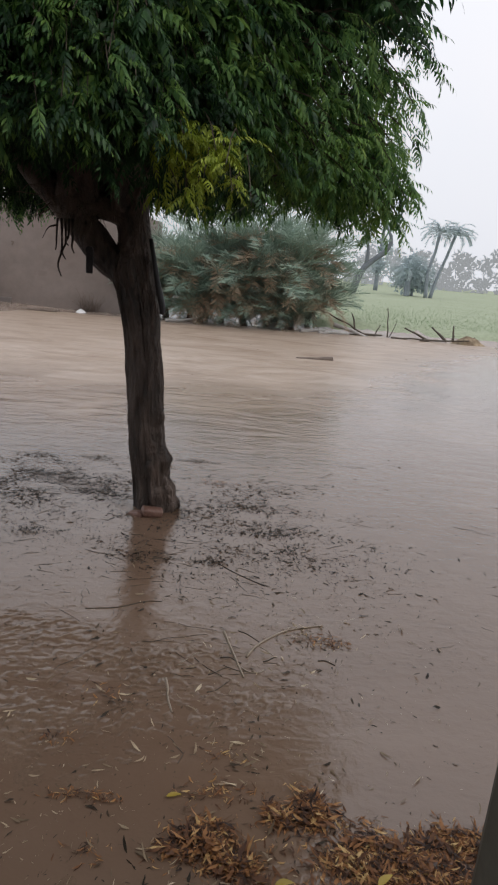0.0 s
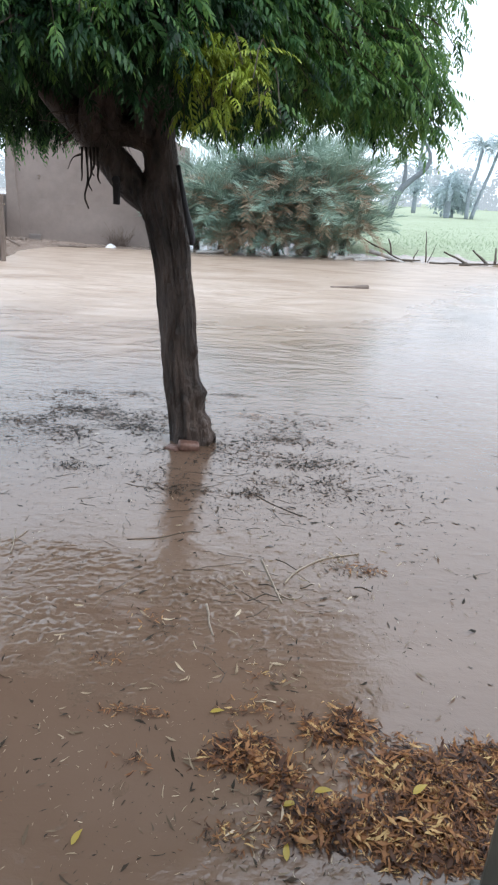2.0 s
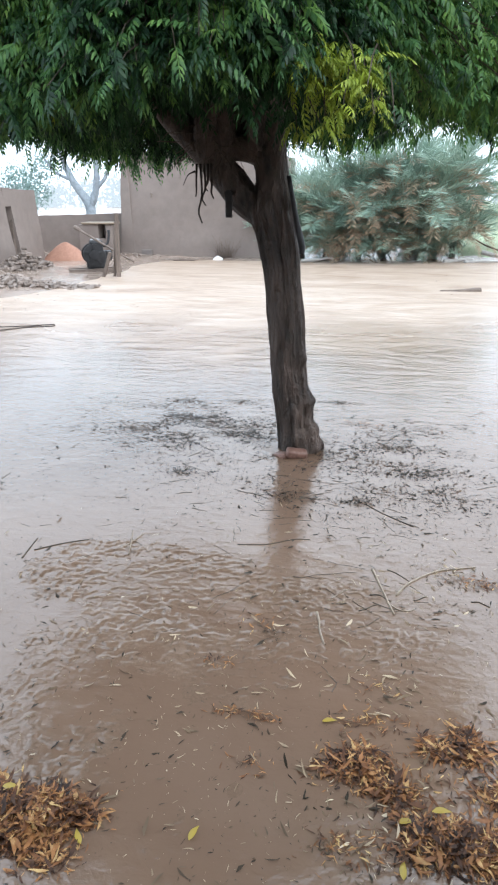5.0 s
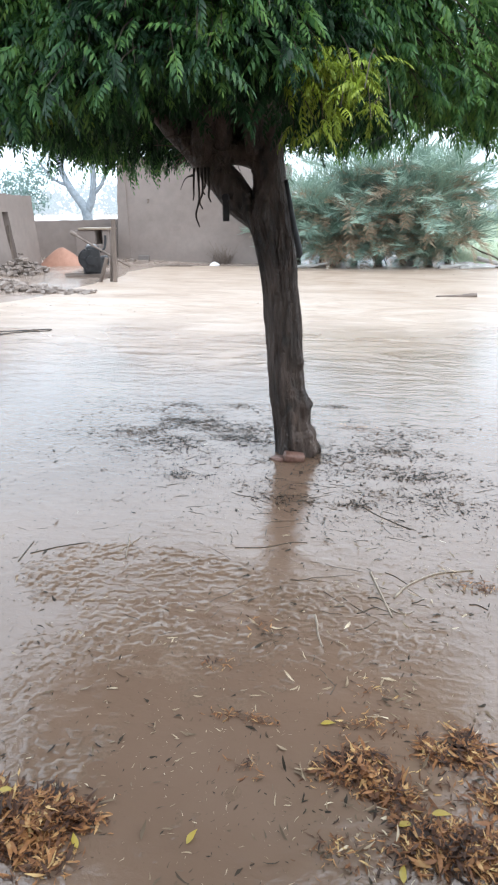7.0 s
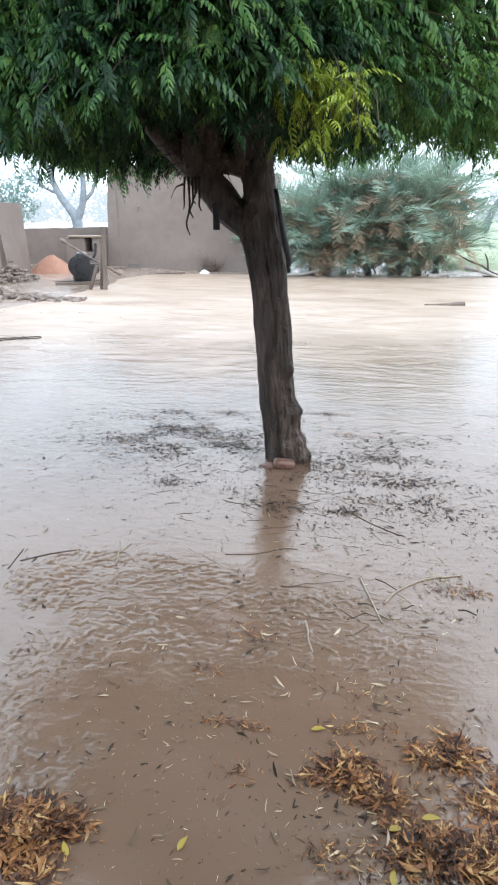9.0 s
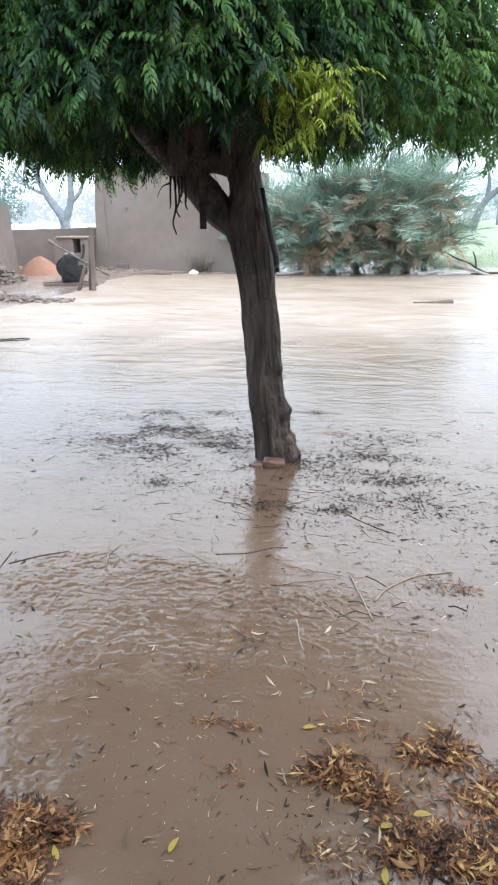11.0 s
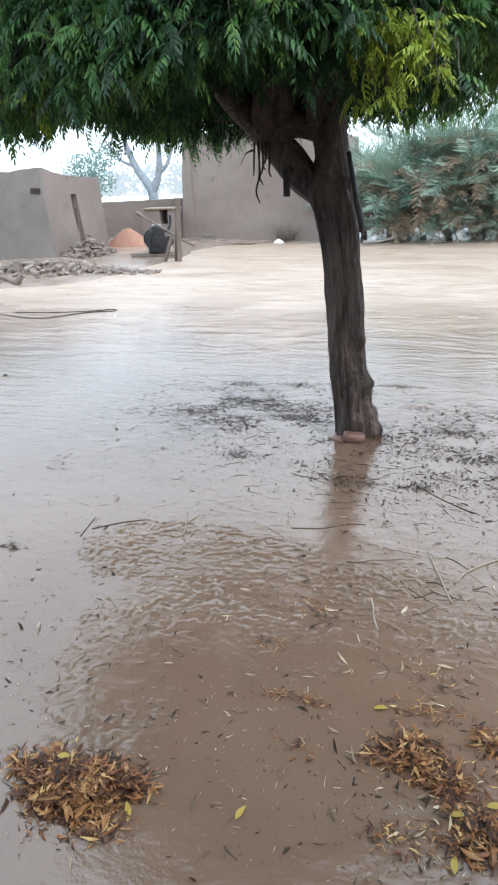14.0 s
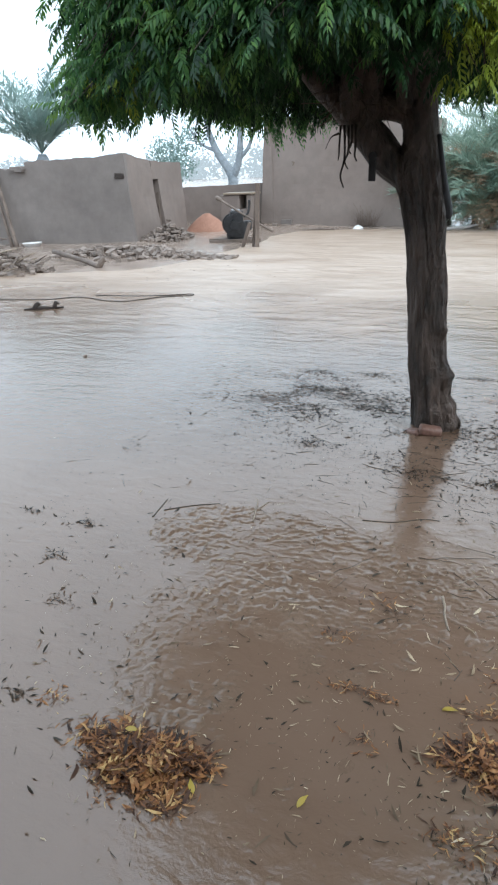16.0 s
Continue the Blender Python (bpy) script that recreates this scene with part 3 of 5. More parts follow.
# ---------------------------------------------------------------- mud walls
def mud_wall(name, p0, p1, h0, h1, thick, material, parent=None, batter=0.055, jag=0.04, base=-0.1, seed=0.0, lean0=0.0, lean1=0.0, label=""):
    """An uneven rammed-mud wall from p0 to p1 (its face line), thick to its left side, tapering upwards, its ends leaning in."""
    a, b = np.array(p0, float), np.array(p1, float)
    length = np.linalg.norm(b - a)
    d = (b - a) / length
    nrm = np.array([-d[1], d[0]])
    nu, nv = max(3, int(length / 0.12)), 22
    verts = []

    def uneven(q, k):
        return k * (noise.noise(Vector((q[0] * 1.3 + seed, q[1] * 1.3, q[2] * 1.3))) + 0.5 * noise.noise(Vector((q[0] * 4.5, q[1] * 4.5 + seed, q[2] * 4.5))))
    for side in (0, 1):
        for j in range(nv):
            for i in range(nu):
                u, v = i / (nu - 1), j / (nv - 1)
                top = h0 + (h1 - h0) * u + jag * (noise.noise(Vector((u * length * 1.7 + seed, 3.1, 0))) + 0.6 * noise.noise(Vector((u * length * 6 + seed, 7.7, 0))))
                z = base + (top - base) * v
                s = u * length + lean0 * z * (1 - u) - lean1 * z * u
                off = batter * z if side == 0 else thick - batter * z * 0.6
                q = np.array([*(a + d * s + nrm * off), z])
                off = uneven(q, 0.022) * (1 if side == 0 else -1)
                q[:2] += nrm * off
                verts.append(tuple(q))
    n = nu * nv
    f = grid_faces(nu, nv).tolist()
    faces = [tuple(x) for x in f] + [tuple(i + n for i in x[::-1]) for x in f]
    for i in range(nu - 1):
        faces.append(((nv - 1) * nu + i, (nv - 1) * nu + i + 1, n + (nv - 1) * nu + i + 1, n + (nv - 1) * nu + i))
    for j in range(nv - 1):
        faces.append((j * nu, (j + 1) * nu, n + (j + 1) * nu, n + j * nu))
        k = nu - 1
        faces.append(((j + 1) * nu + k, j * nu + k, n + j * nu + k, n + (j + 1) * nu + k))
    me = bpy.data.meshes.new(name)
    me.from_pydata(verts, [], faces)
    return mesh_object(name, me, material, parent, False, label)


X90 = pose(0, 0, 0, 90, 0, 0)

# the large mud house
house = thing("mud_house", "plain windowless grey-brown mud-plastered house", "house")
mud_wall("wall", (-7.58, 19.35), (-2.8, 19.45), 3.0, 3.0, 0.45, M_PLASTER, house, 0.03, 0.04, lean0=0.075, lean1=0.04, seed=1)
mud_wall("wall", (-7.56, 24.4), (-7.56, 19.36), 3.0, 3.0, 0.45, M_PLASTER, house, 0.06, 0.04, seed=2)
mud_wall("wall", (-2.82, 19.5), (-2.82, 24.4), 3.0, 3.0, 0.45, M_PLASTER, house, 0.04, 0.04, seed=3)
mud_wall("wall", (-2.8, 24.5), (-7.58, 24.5), 3.0, 3.0, 0.45, M_PLASTER, house, 0.03, 0.04, seed=4)
part("roof", box_bm((4.1, 4.5, 0.18), (-5.18, 21.95, 2.72), 0.03), M_PLASTER, house)
# small vent block at the foot of the wall
part("vent", box_bm((0.34, 0.10, 0.17), (-6.72, 19.34, 0.16), 0.02), M_PLASTER_DARK, house, "dark vent block low in the wall")

part("peg", join_bm(cyl_bm(0.018, 0.16, (-6.5, 19.36, 1.83), X90, 10), box_bm((0.03, 0.03, 0.12), (-6.47, 19.29, 1.78), 0.006, pose(0, 0, 0, 0, 30, 0))), M_WOOD, house, "dark bent wooden peg in the wall")

def lump_mesh(seed):
    """A broken mud brick: a chipped block."""
    r = random.Random(seed)
    bm = bmesh.new()
    bmesh.ops.create_cube(bm, size=1)
    bmesh.ops.subdivide_edges(bm, edges=bm.edges[:], cuts=1, use_grid_fill=True)
    for v in bm.verts:
        k = 0.86 if sum(abs(c) > 0.4 for c in v.co) == 3 else 1
        v.co = v.co * k + Vector((r.uniform(-0.09, 0.09), r.uniform(-0.09, 0.09), r.uniform(-0.09, 0.09)))
    me = bpy.data.meshes.new("brick")
    bmesh.ops.recalc_face_normals(bm, faces=bm.faces)
    bm.to_mesh(me)
    bm.free()
    return me


# the ruined low building
ruin = thing("ruined_mud_building", "roofless grey mud building with crumbling wall tops", "building")
mud_wall("wall", (-14.2, 13.25), (-11.52, 13.853), 1.95, 1.88, 0.42, M_PLASTER_DARK, ruin, 0.02, 0.09, seed=8)
mud_wall("wall", (-11.66, 13.815), (-9.0, 14.42), 2.0, 2.13, 0.42, M_PLASTER_DARK, ruin, 0.02, 0.08, lean1=0.07, seed=28)
for dx, dz, size in ((-11.78, 1.86, 0.16), (-11.95, 1.88, 0.10)):
    clod = mesh_object("clod", lump_mesh(int(-dx * 10)), M_PLASTER_DARK, ruin)
    clod.location, clod.scale = (dx, 14.05 + 0.225 * (dx + 10.6), dz), (size * 1.5, size, size * 0.8)
mud_wall("wall", (-9.02, 14.44), (-9.12, 15.95), 2.13, 1.98, 0.40, M_PLASTER, ruin, 0.07, 0.03, seed=9, lean1=0.08)
mud_wall("wall", (-9.15, 16.3), (-9.28, 17.8), 1.96, 1.92, 0.40, M_PLASTER, ruin, 0.07, 0.03, seed=10, lean0=-0.08)
mud_wall("lintel", (-9.22, 15.82), (-9.24, 16.22), 1.97, 1.97, 0.38, M_PLASTER, ruin, 0.0, 0.02, base=1.52, seed=10)
mud_wall("wall", (-9.5, 17.62), (-14.2, 17.1), 1.9, 1.8, 0.4, M_PLASTER_DARK, ruin, 0.03, 0.08, seed=11)
mud_wall("wall", (-14.15, 17.2), (-14.15, 13.25), 1.85, 1.95, 0.4, M_PLASTER_DARK, ruin, 0.03, 0.08, seed=12)
part("door_post", box_bm((0.09, 0.12, 1.5), (-9.32, 16.22, 0.75), 0.012, pose(0, 0, 0, -4, 0, 0)), M_WOOD, ruin, "dark weathered timber door post")
# dark lump standing in for the shade inside a beam recess
stub = mesh_object("recess_shade_lump", lump_mesh(91), M_BARK, ruin, False, "dark lump painting the shade of a corner beam recess")
stub.location, stub.scale, stub.rotation_euler = (-9.30, 14.40, 1.62), (0.24, 0.10, 0.13), (0, 0.05, 0.22)

# the low yard wall
yard = thing("yard_wall", "low smooth mud wall closing the yard", "wall", kind="structure")
mud_wall("wall", (-10.6, 19.2), (-7.45, 20.05), 1.22, 1.28, 0.35, M_PLASTER, yard, 0.03, 0.03, seed=14)
mud_wall("wall", (-16.0, 19.0), (-10.6, 19.2), 1.2, 1.22, 0.35, M_PLASTER, yard, 0.03, 0.03, seed=15)

# clay hearth with a slab in front of the yard wall
hearth = thing("clay_oven", "square mud oven with pale slab top and dark mouth", "oven")
part("body", box_bm((0.62, 0.55, 1.0), (-8.26, 18.9, 0.5), 0.04), M_PLASTER, hearth)
part("body", box_bm((0.22, 0.55, 1.0), (-7.62, 18.9, 0.5), 0.04), M_PLASTER, hearth)
part("back", box_bm((0.3, 0.12, 1.0), (-7.84, 19.12, 0.5), 0.02), M_PLASTER_DARK, hearth)
part("shelf", box_bm((0.24, 0.5, 0.6), (-7.84, 18.92, 0.3), 0.03), M_PLASTER, hearth)
part("slab", box_bm((0.98, 0.62, 0.06), (-7.96, 18.88, 1.03), 0.02), M_STALK, hearth, "pale stone slab")


# unseen veranda wall and roof, added to block sky light from behind
mud_wall("unseen_wall_south", (8.0, -1.7), (-8.0, -1.7), 3.3, 3.3, 0.4, M_PLASTER, None, 0.0, 0.0, seed=30)
tagged(bpy.data.objects["unseen_wall_south"], "unseen plain mud wall added to block light from behind", "wall", kind="structure")
tagged(part("ceiling", box_bm((15.6, 1.75, 0.16), (0, -0.9, 2.72), 0.02), M_PLASTER), "unseen plain mud roof added to block light from above", "ceiling", kind="structure")

# ---------------------------------------------------------------- heaps
def heap(name, at, radii, height, material, seed, label, category):
    nu, nv = 48, 16
    vs = []
    for j in range(nv):
        for i in range(nu):
            a, s = 2 * math.pi * i / nu, j / (nv - 1)
            k = 1 + 0.12 * noise.noise(Vector((math.cos(a) * 1.4 + seed, math.sin(a) * 1.4, 0)))
            x, y = radii[0] * k * (1 - s) * math.cos(a), radii[1] * k * (1 - s) * math.sin(a)
            z = height * (1 - (1 - s) ** 1.5) + 0.03 * noise.noise(Vector((x * 6, y * 6, seed))) * (1 - s * 0.5)
            vs.append((x, y, z - 0.03))
    me = bpy.data.meshes.new(name)
    me.from_pydata(vs, [], [tuple(f) for f in grid_faces(nu, nv, True).tolist()])
    ob = mesh_object(name, me, material, smooth=True)
    ob.location = at
    return tagged(ob, label, category)


heap("soil_mound", (-8.62, 17.75, float(ground_z(-8.62, 17.75))), (0.72, 0.5), 0.5, M_REDSOIL, 3, "small smooth heap of orange-red soil by the wall", "soil heap")


LUMPS = [lump_mesh(k) for k in range(7)]
for lump in LUMPS:
    lump.materials.append(M_BRICK)


def rubble(label, centre, count, place, size, seed):
    """A rubble pile: broken bricks laid where place(r) says, rising as they pile up."""
    r = random.Random(seed)
    top = thing("rubble_pile", label, "rubble", centre)
    for k in range(count):
        x, y, z = place(r)
        b = new("brick", r.choice(LUMPS))
        s = r.uniform(*size)
        b.scale = (s * r.uniform(0.9, 1.7), s * r.uniform(0.7, 1.1), s * r.uniform(0.45, 0.7))
        gz = float(ground_z(centre[0] + x, centre[1] + y))
        b.location = (x, y, max(gz, -0.02) + z + s * 0.1)
        b.rotation_euler = (r.uniform(-0.4, 0.4), r.uniform(-0.4, 0.4), r.uniform(0, 6.28))
        b.parent = top
    return top


def cone_place(rx, ry, h):
    def place(r):
        a, d = r.uniform(0, 6.28), math.sqrt(r.random())
        return rx * d * math.cos(a), ry * d * math.sin(a), h * (1 - d) * r.uniform(0.3, 1.0)
    return place


def band_place(length, dy, width, h):
    def place(r):
        u = r.random()
        w = width * (0.35 + 0.65 * math.sin(math.pi * min(u * 1.15 + 0.1, 1)))
        v = r.gauss(0, 0.42)
        return u * length, dy * u + v * w, max(0.0, h * (1 - abs(v)) * r.uniform(0, 1) * math.sin(math.pi * min(0.95, u + 0.12)))
    return place


rubble("heap of broken grey mud bricks against the ruined wall", (-8.62, 15.35, 0), 200, cone_place(0.62, 0.85, 0.5), (0.06, 0.13), 1)
rubble("long low spread of broken mud bricks on the mud", (-9.35, 12.1, 0), 300, band_place(3.9, 0.2, 1.1, 0.14), (0.05, 0.14), 2)
rubble("scattered broken bricks beside a brushwood heap", (-8.9, 9.75, 0), 60, cone_place(0.75, 0.55, 0.35), (0.07, 0.14), 3)


def stick_points(r, start, length, yaw, tilt, rad, bend=0.12):
    d = Vector((math.cos(yaw) * math.cos(tilt), math.sin(yaw) * math.cos(tilt), math.sin(tilt)))
    pts = []
    for k in range(5):
        u = k / 4
        p = Vector(start) + d * length * u + Vector((r.uniform(-1, 1), r.uniform(-1, 1), r.uniform(-0.4, 0.4))) * bend * length * 0.35 * math.sin(math.pi * u)
        pts.append((*p, rad * (1 - 0.45 * u)))
    return pts


r = random.Random(12)
brush = thing("brushwood_heap", "tangled heap of dry grey sticks on the mud", "brushwood", (-9.1, 9.8, 0))
for k in range(70):
    a, d = r.uniform(0, 6.28), math.sqrt(r.random())
    h = 0.85 * (1 - d) * r.uniform(0.2, 1.0)
    tube_part("stick", stick_points(r, (0.7 * d * math.cos(a), 0.55 * d * math.sin(a), h + 0.02), r.uniform(0.2, 0.5), r.uniform(0, 6.28), r.uniform(-0.35, 0.5) if h > 0.25 else r.uniform(0.0, 0.5), r.uniform(0.008, 0.018)),
              M_WOOD if k % 3 else M_STALK, brush, sides=5, count=6)
# poles leaning on the ruined wall
lean = thing("leaning_poles", "two pale poles leaning on the ruined wall", "pole", (-12.2, 13.3, 0))
tube_part("pole", [(0.38, 0.0, 0.0, 0.05), (0.05, 0.18, 1.0, 0.045), (-0.28, 0.36, 1.95, 0.04)], M_WOOD, lean, sides=8, rough=0.1)
tube_part("pole", [(0.22, 0.02, 0.0, 0.045), (-0.13, 0.2, 1.0, 0.04), (-0.5, 0.38, 1.85, 0.035)], M_WOOD, lean, sides=8, rough=0.1)


def lathe(profile, seg=28):
    bm = bmesh.new()
    rings = [[bm.verts.new((rad * math.cos(2 * math.pi * s / seg), rad * math.sin(2 * math.pi * s / seg), z)) for s in range(seg)] for rad, z in profile]
    for a, b in zip(rings, rings[1:]):
        for s in range(seg):
            bm.faces.new((a[s], a[(s + 1) % seg], b[(s + 1) % seg], b[s]))
    bm.faces.new(rings[0])
    bm.faces.new(rings[-1])
    return bm


def basin(at, label):
    b = part("basin", lathe([(0.12, 0.0), (0.19, 0.03), (0.235, 0.10), (0.25, 0.11), (0.24, 0.115), (0.18, 0.045), (0.11, 0.02)]), M_ENAMEL, smooth=True)
    b.location = at
    return tagged(b, label, "basin")


basin((-11.55, 13.55, max(0.0, float(ground_z(-11.55, 13.55)))), "white enamel basin by the ruined wall")
sack = heap("plastic_sack", (-4.42, 18.95, max(0.0, float(ground_z(-4.42, 18.95)))), (0.2, 0.13), 0.13, M_ENAMEL, 21, "small crumpled white plastic sack by the house", "sack")


def dry_bush(at, size, count, seed, label):
    rr = random.Random(seed)
    many = []
    for k in range(count):
        a = rr.uniform(0, 6.28)
        many.append((stick_points(rr, (rr.uniform(-0.3, 0.3) * size, rr.uniform(-0.12, 0.12) * size, 0.0), rr.uniform(0.4, 1.0) * size, a, rr.uniform(0.3, 1.3), 0.009, 0.4), dict(sides=4, count=6)))
    ob = mesh_object("dry_bush", tubes_mesh("dry_bush", many), M_WOOD)
    ob.location = at
    return tagged(ob, label, "dry bush")


dry_bush((-4.25, 19.22, 0.0), 0.75, 70, 5, "leafless thorny brush by the house wall")

def pebble(at, size, seed, label):
    ob = new("stone", LUMPS[seed % 7])
    ob.location, ob.scale, ob.rotation_euler = at, (size, size * 0.8, size * 0.6), (0.1, 0.2, seed)
    return tagged(ob, label, "stone")


for k, (x, y, size) in enumerate(((-6.95, 18.95, 0.17), (-7.25, 18.9, 0.1), (-6.2, 18.8, 0.08), (-5.0, 18.75, 0.09), (-3.82, 4.96, 0.035), (-2.62, 18.6, 0.12), (-7.3, 16.9, 0.12), (-6.9, 12.6, 0.1))):
    pebble((x, y, max(0.0, float(ground_z(x, y))) + size * 0.15), size, k, "small muddy stone on the flooded yard")

# ---------------------------------------------------------------- the engine and its frame
eng = thing("diesel_engine", "black oily single-cylinder engine on timber skids", "engine", (-6.62, 15.1, 0))
eng.rotation_euler = (0, 0, 0.5)
part("skid", box_bm((1.25, 0.09, 0.09), (0.0, -0.2, 0.06), 0.012), M_WOOD, eng)
part("skid", box_bm((1.25, 0.09, 0.09), (0.0, 0.2, 0.06), 0.012), M_WOOD, eng)
part("crankcase", box_bm((0.46, 0.34, 0.42), (0.05, 0, 0.30), 0.06), M_IRON, eng)
part("hopper", box_bm((0.32, 0.28, 0.26), (0.07, 0, 0.62), 0.05), M_IRON, eng)
part("tank_lid", cyl_bm(0.13, 0.04, (0.05, 0, 0.765), None, 24, 0.1, 0.008), M_STEEL, eng, "dull steel tank lid", True)
for s in (-1, 1):
    w = part("flywheel", join_bm(cyl_bm(0.25, 0.06, (0, 0, 0), X90, 36, None, 0.012), cyl_bm(0.07, 0.13, (0, 0, 0), X90, 18)), M_IRON, eng, smooth=False)
    w.location = (-0.02, s * 0.24, 0.43)
    for k in range(5):
        q = part("spoke", box_bm((0.05, 0.02, 0.20), (0.145 * math.sin(k * 1.2566), s * 0.04, 0.145 * math.cos(k * 1.2566)), 0.006, pose(0, 0, 0, 0, math.degrees(k * 1.2566), 0)), M_IRON, w)
    part("hub", cyl_bm(0.055, 0.03, (0, s * 0.075, 0), X90, 18, None, 0.006), M_STEEL, w, "worn steel hub cap")
tube_part("exhaust", [(0.25, 0.05, 0.6, 0.03), (0.36, 0.06, 0.68, 0.03), (0.4, 0.06, 0.85, 0.03), (0.4, 0.06, 0.98, 0.032)], M_IRON, eng, sides=12)
part("cylinder_head", box_bm((0.18, 0.24, 0.22), (0.34, 0, 0.40), 0.03), M_IRON, eng)
part("pulley", cyl_bm(0.11, 0.12, (-0.02, -0.34, 0.43), X90, 24, None, 0.01), M_IRON, eng, smooth=False)

frame_t = thing("timber_frame", "rough timber posts with a slanting pole beside the engine", "timber frame", (-5.72, 14.35, 0))
part("post", box_bm((0.09, 0.09, 1.42), (0.06, -0.1, 0.66), 0.015, pose(0, 0, 0, 1.5, 2.5, 10)), M_WOOD, frame_t)
part("post", box_bm((0.065, 0.07, 1.15), (-0.06, 0.02, 0.53), 0.015, pose(0, 0, 0, -2, 5, 20)), M_WOOD, frame_t)
part("brace", box_bm((0.07, 0.07, 0.62), (-0.2, -0.18, 0.26), 0.012, pose(0, 0, 0, 5, 22, 0)), M_WOOD, frame_t)
tube_part("pole", [(-1.12, 0.45, 1.02, 0.026), (-0.62, 0.32, 0.78, 0.025), (-0.1, 0.22, 0.52, 0.024), (0.32, 0.15, 0.32, 0.022)], M_WOOD, frame_t, sides=8, rough=0.12)
tube_part("knob", [(-1.2, 0.46, 1.06, 0.05), (-1.12, 0.45, 1.03, 0.055), (-1.05, 0.44, 0.99, 0.04)], M_WOOD, frame_t, sides=8, rough=0.3)


# ---------------------------------------------------------------- loose wood, hose
def loose_stick(name, pts, material, label, category="stick", **kw):
    ob = tube_part(name, pts, material, None, "", **kw)
    return tagged(ob, label, category)


def gz(x, y):
    return max(0.0, float(ground_z(x, y)))


log_a = thing("curved_log", "crooked grey log with a knobbed end on mud", "log")
tube_part("stem", [(-9.1, 11.3, gz(-9.1, 11.3) + 0.16, 0.05), (-8.5, 11.0, 0.16, 0.05), (-7.8, 10.65, 0.10, 0.048), (-7.4, 10.4, 0.05, 0.05)], M_WOOD, log_a, sides=10, rough=0.15)
tube_part("stub", [(-7.42, 10.42, 0.02, 0.06), (-7.33, 10.41, 0.12, 0.055), (-7.27, 10.42, 0.22, 0.03)], M_WOOD, log_a, sides=10, rough=0.2)
loose_stick("drift_log", [(1.3, 12.62, 0.0, 0.02), (1.7, 12.66, 0.005, 0.035), (1.95, 12.7, 0.01, 0.05), (2.05, 12.7, 0.025, 0.04)], M_WOOD, "short dark log half sunk in the flood", "log", sides=10, rough=0.2)
log_b = thing("floating_branch", "short black knotted branch lying in shallow water", "branch")
tube_part("stem", [(-6.08, 6.76, 0.005, 0.014), (-5.9, 6.84, 0.015, 0.026), (-5.75, 6.93, 0.01, 0.018), (-5.62, 7.0, 0.015, 0.012)], M_ROPE, log_b, sides=8, rough=0.3)
tube_part("knot", [(-5.95, 6.8, 0.02, 0.03), (-5.92, 6.84, 0.07, 0.03), (-5.88, 6.86, 0.06, 0.012)], M_ROPE, log_b, sides=8, rough=0.3)
tube_part("knot", [(-5.72, 6.93, 0.02, 0.03), (-5.7, 6.95, 0.08, 0.028), (-5.66, 6.96, 0.06, 0.012)], M_ROPE, log_b, sides=8, rough=0.3)
hose = thing("water_hose", "thin dark hose looping over the flooded mud", "hose")
tube_part("length", [(-9.3, 7.1, 0.008, 0.0065), (-7.9, 7.2, 0.008, 0.0065), (-6.4, 7.42, 0.008, 0.0065), (-5.9, 7.72, 0.008, 0.0065), (-5.3, 7.55, 0.008, 0.0065), (-4.98, 7.6, 0.008, 0.0065), (-4.78, 7.86, 0.008, 0.0065),
                     (-4.55, 8.05, 0.008, 0.0065), (-4.3, 8.15, 0.008, 0.0065), (-4.35, 8.27, 0.008, 0.0065), (-4.65, 8.12, 0.008, 0.0065), (-5.0, 7.95, 0.014, 0.0065), (-5.7, 7.86, 0.014, 0.0065)], M_ROPE, hose, sides=6, count=90)

loose_stick("plank", [(-6.0, 18.55, 0.02, 0.03), (-5.6, 18.5, 0.025, 0.035), (-5.0, 18.52, 0.02, 0.025)], M_WOOD, "thin dark plank adrift near the house", "plank", sides=6, rough=0.2)
bank_wood = [((4.0, 19.1, 0.0), 1.5, 2.75, 0.42, 0.045), ((4.6, 19.0, 0.02), 1.0, 1.6, 1.15, 0.03), ((4.65, 19.0, 0.02), 0.8, 1.0, 0.7, 0.02),
             ((3.7, 19.1, 0.0), 0.8, 1.9, 0.95, 0.05), ((4.2, 18.95, 0.02), 0.5, 0.9, 0.8, 0.03), ((3.4, 19.0, 0.0), 1.2, 0.1, 0.05, 0.06), ((4.7, 18.95, 0.02), 1.4, -0.1, 0.03, 0.04),
             ((5.8, 18.8, 0.02), 0.9, 2.9, 0.4, 0.05), ((6.3, 18.75, 0.05), 0.75, 2.2, 0.55, 0.06), ((6.5, 18.8, 0.1), 0.5, 1.4, 1.1, 0.05), ((5.5, 18.75, 0.02), 1.6, -0.08, 0.08, 0.045), ((6.75, 18.8, 0.05), 0.6, 0.4, 0.3, 0.05)]
r = random.Random(4)
for s, ln, yw, ti, rd in bank_wood:
    loose_stick("dead_branch", stick_points(r, s, ln * 0.9, yw, ti, rd * 0.75, 0.1), M_TWIG, "dark broken branch stranded on the field bank", "branch", sides=8, rough=0.2)
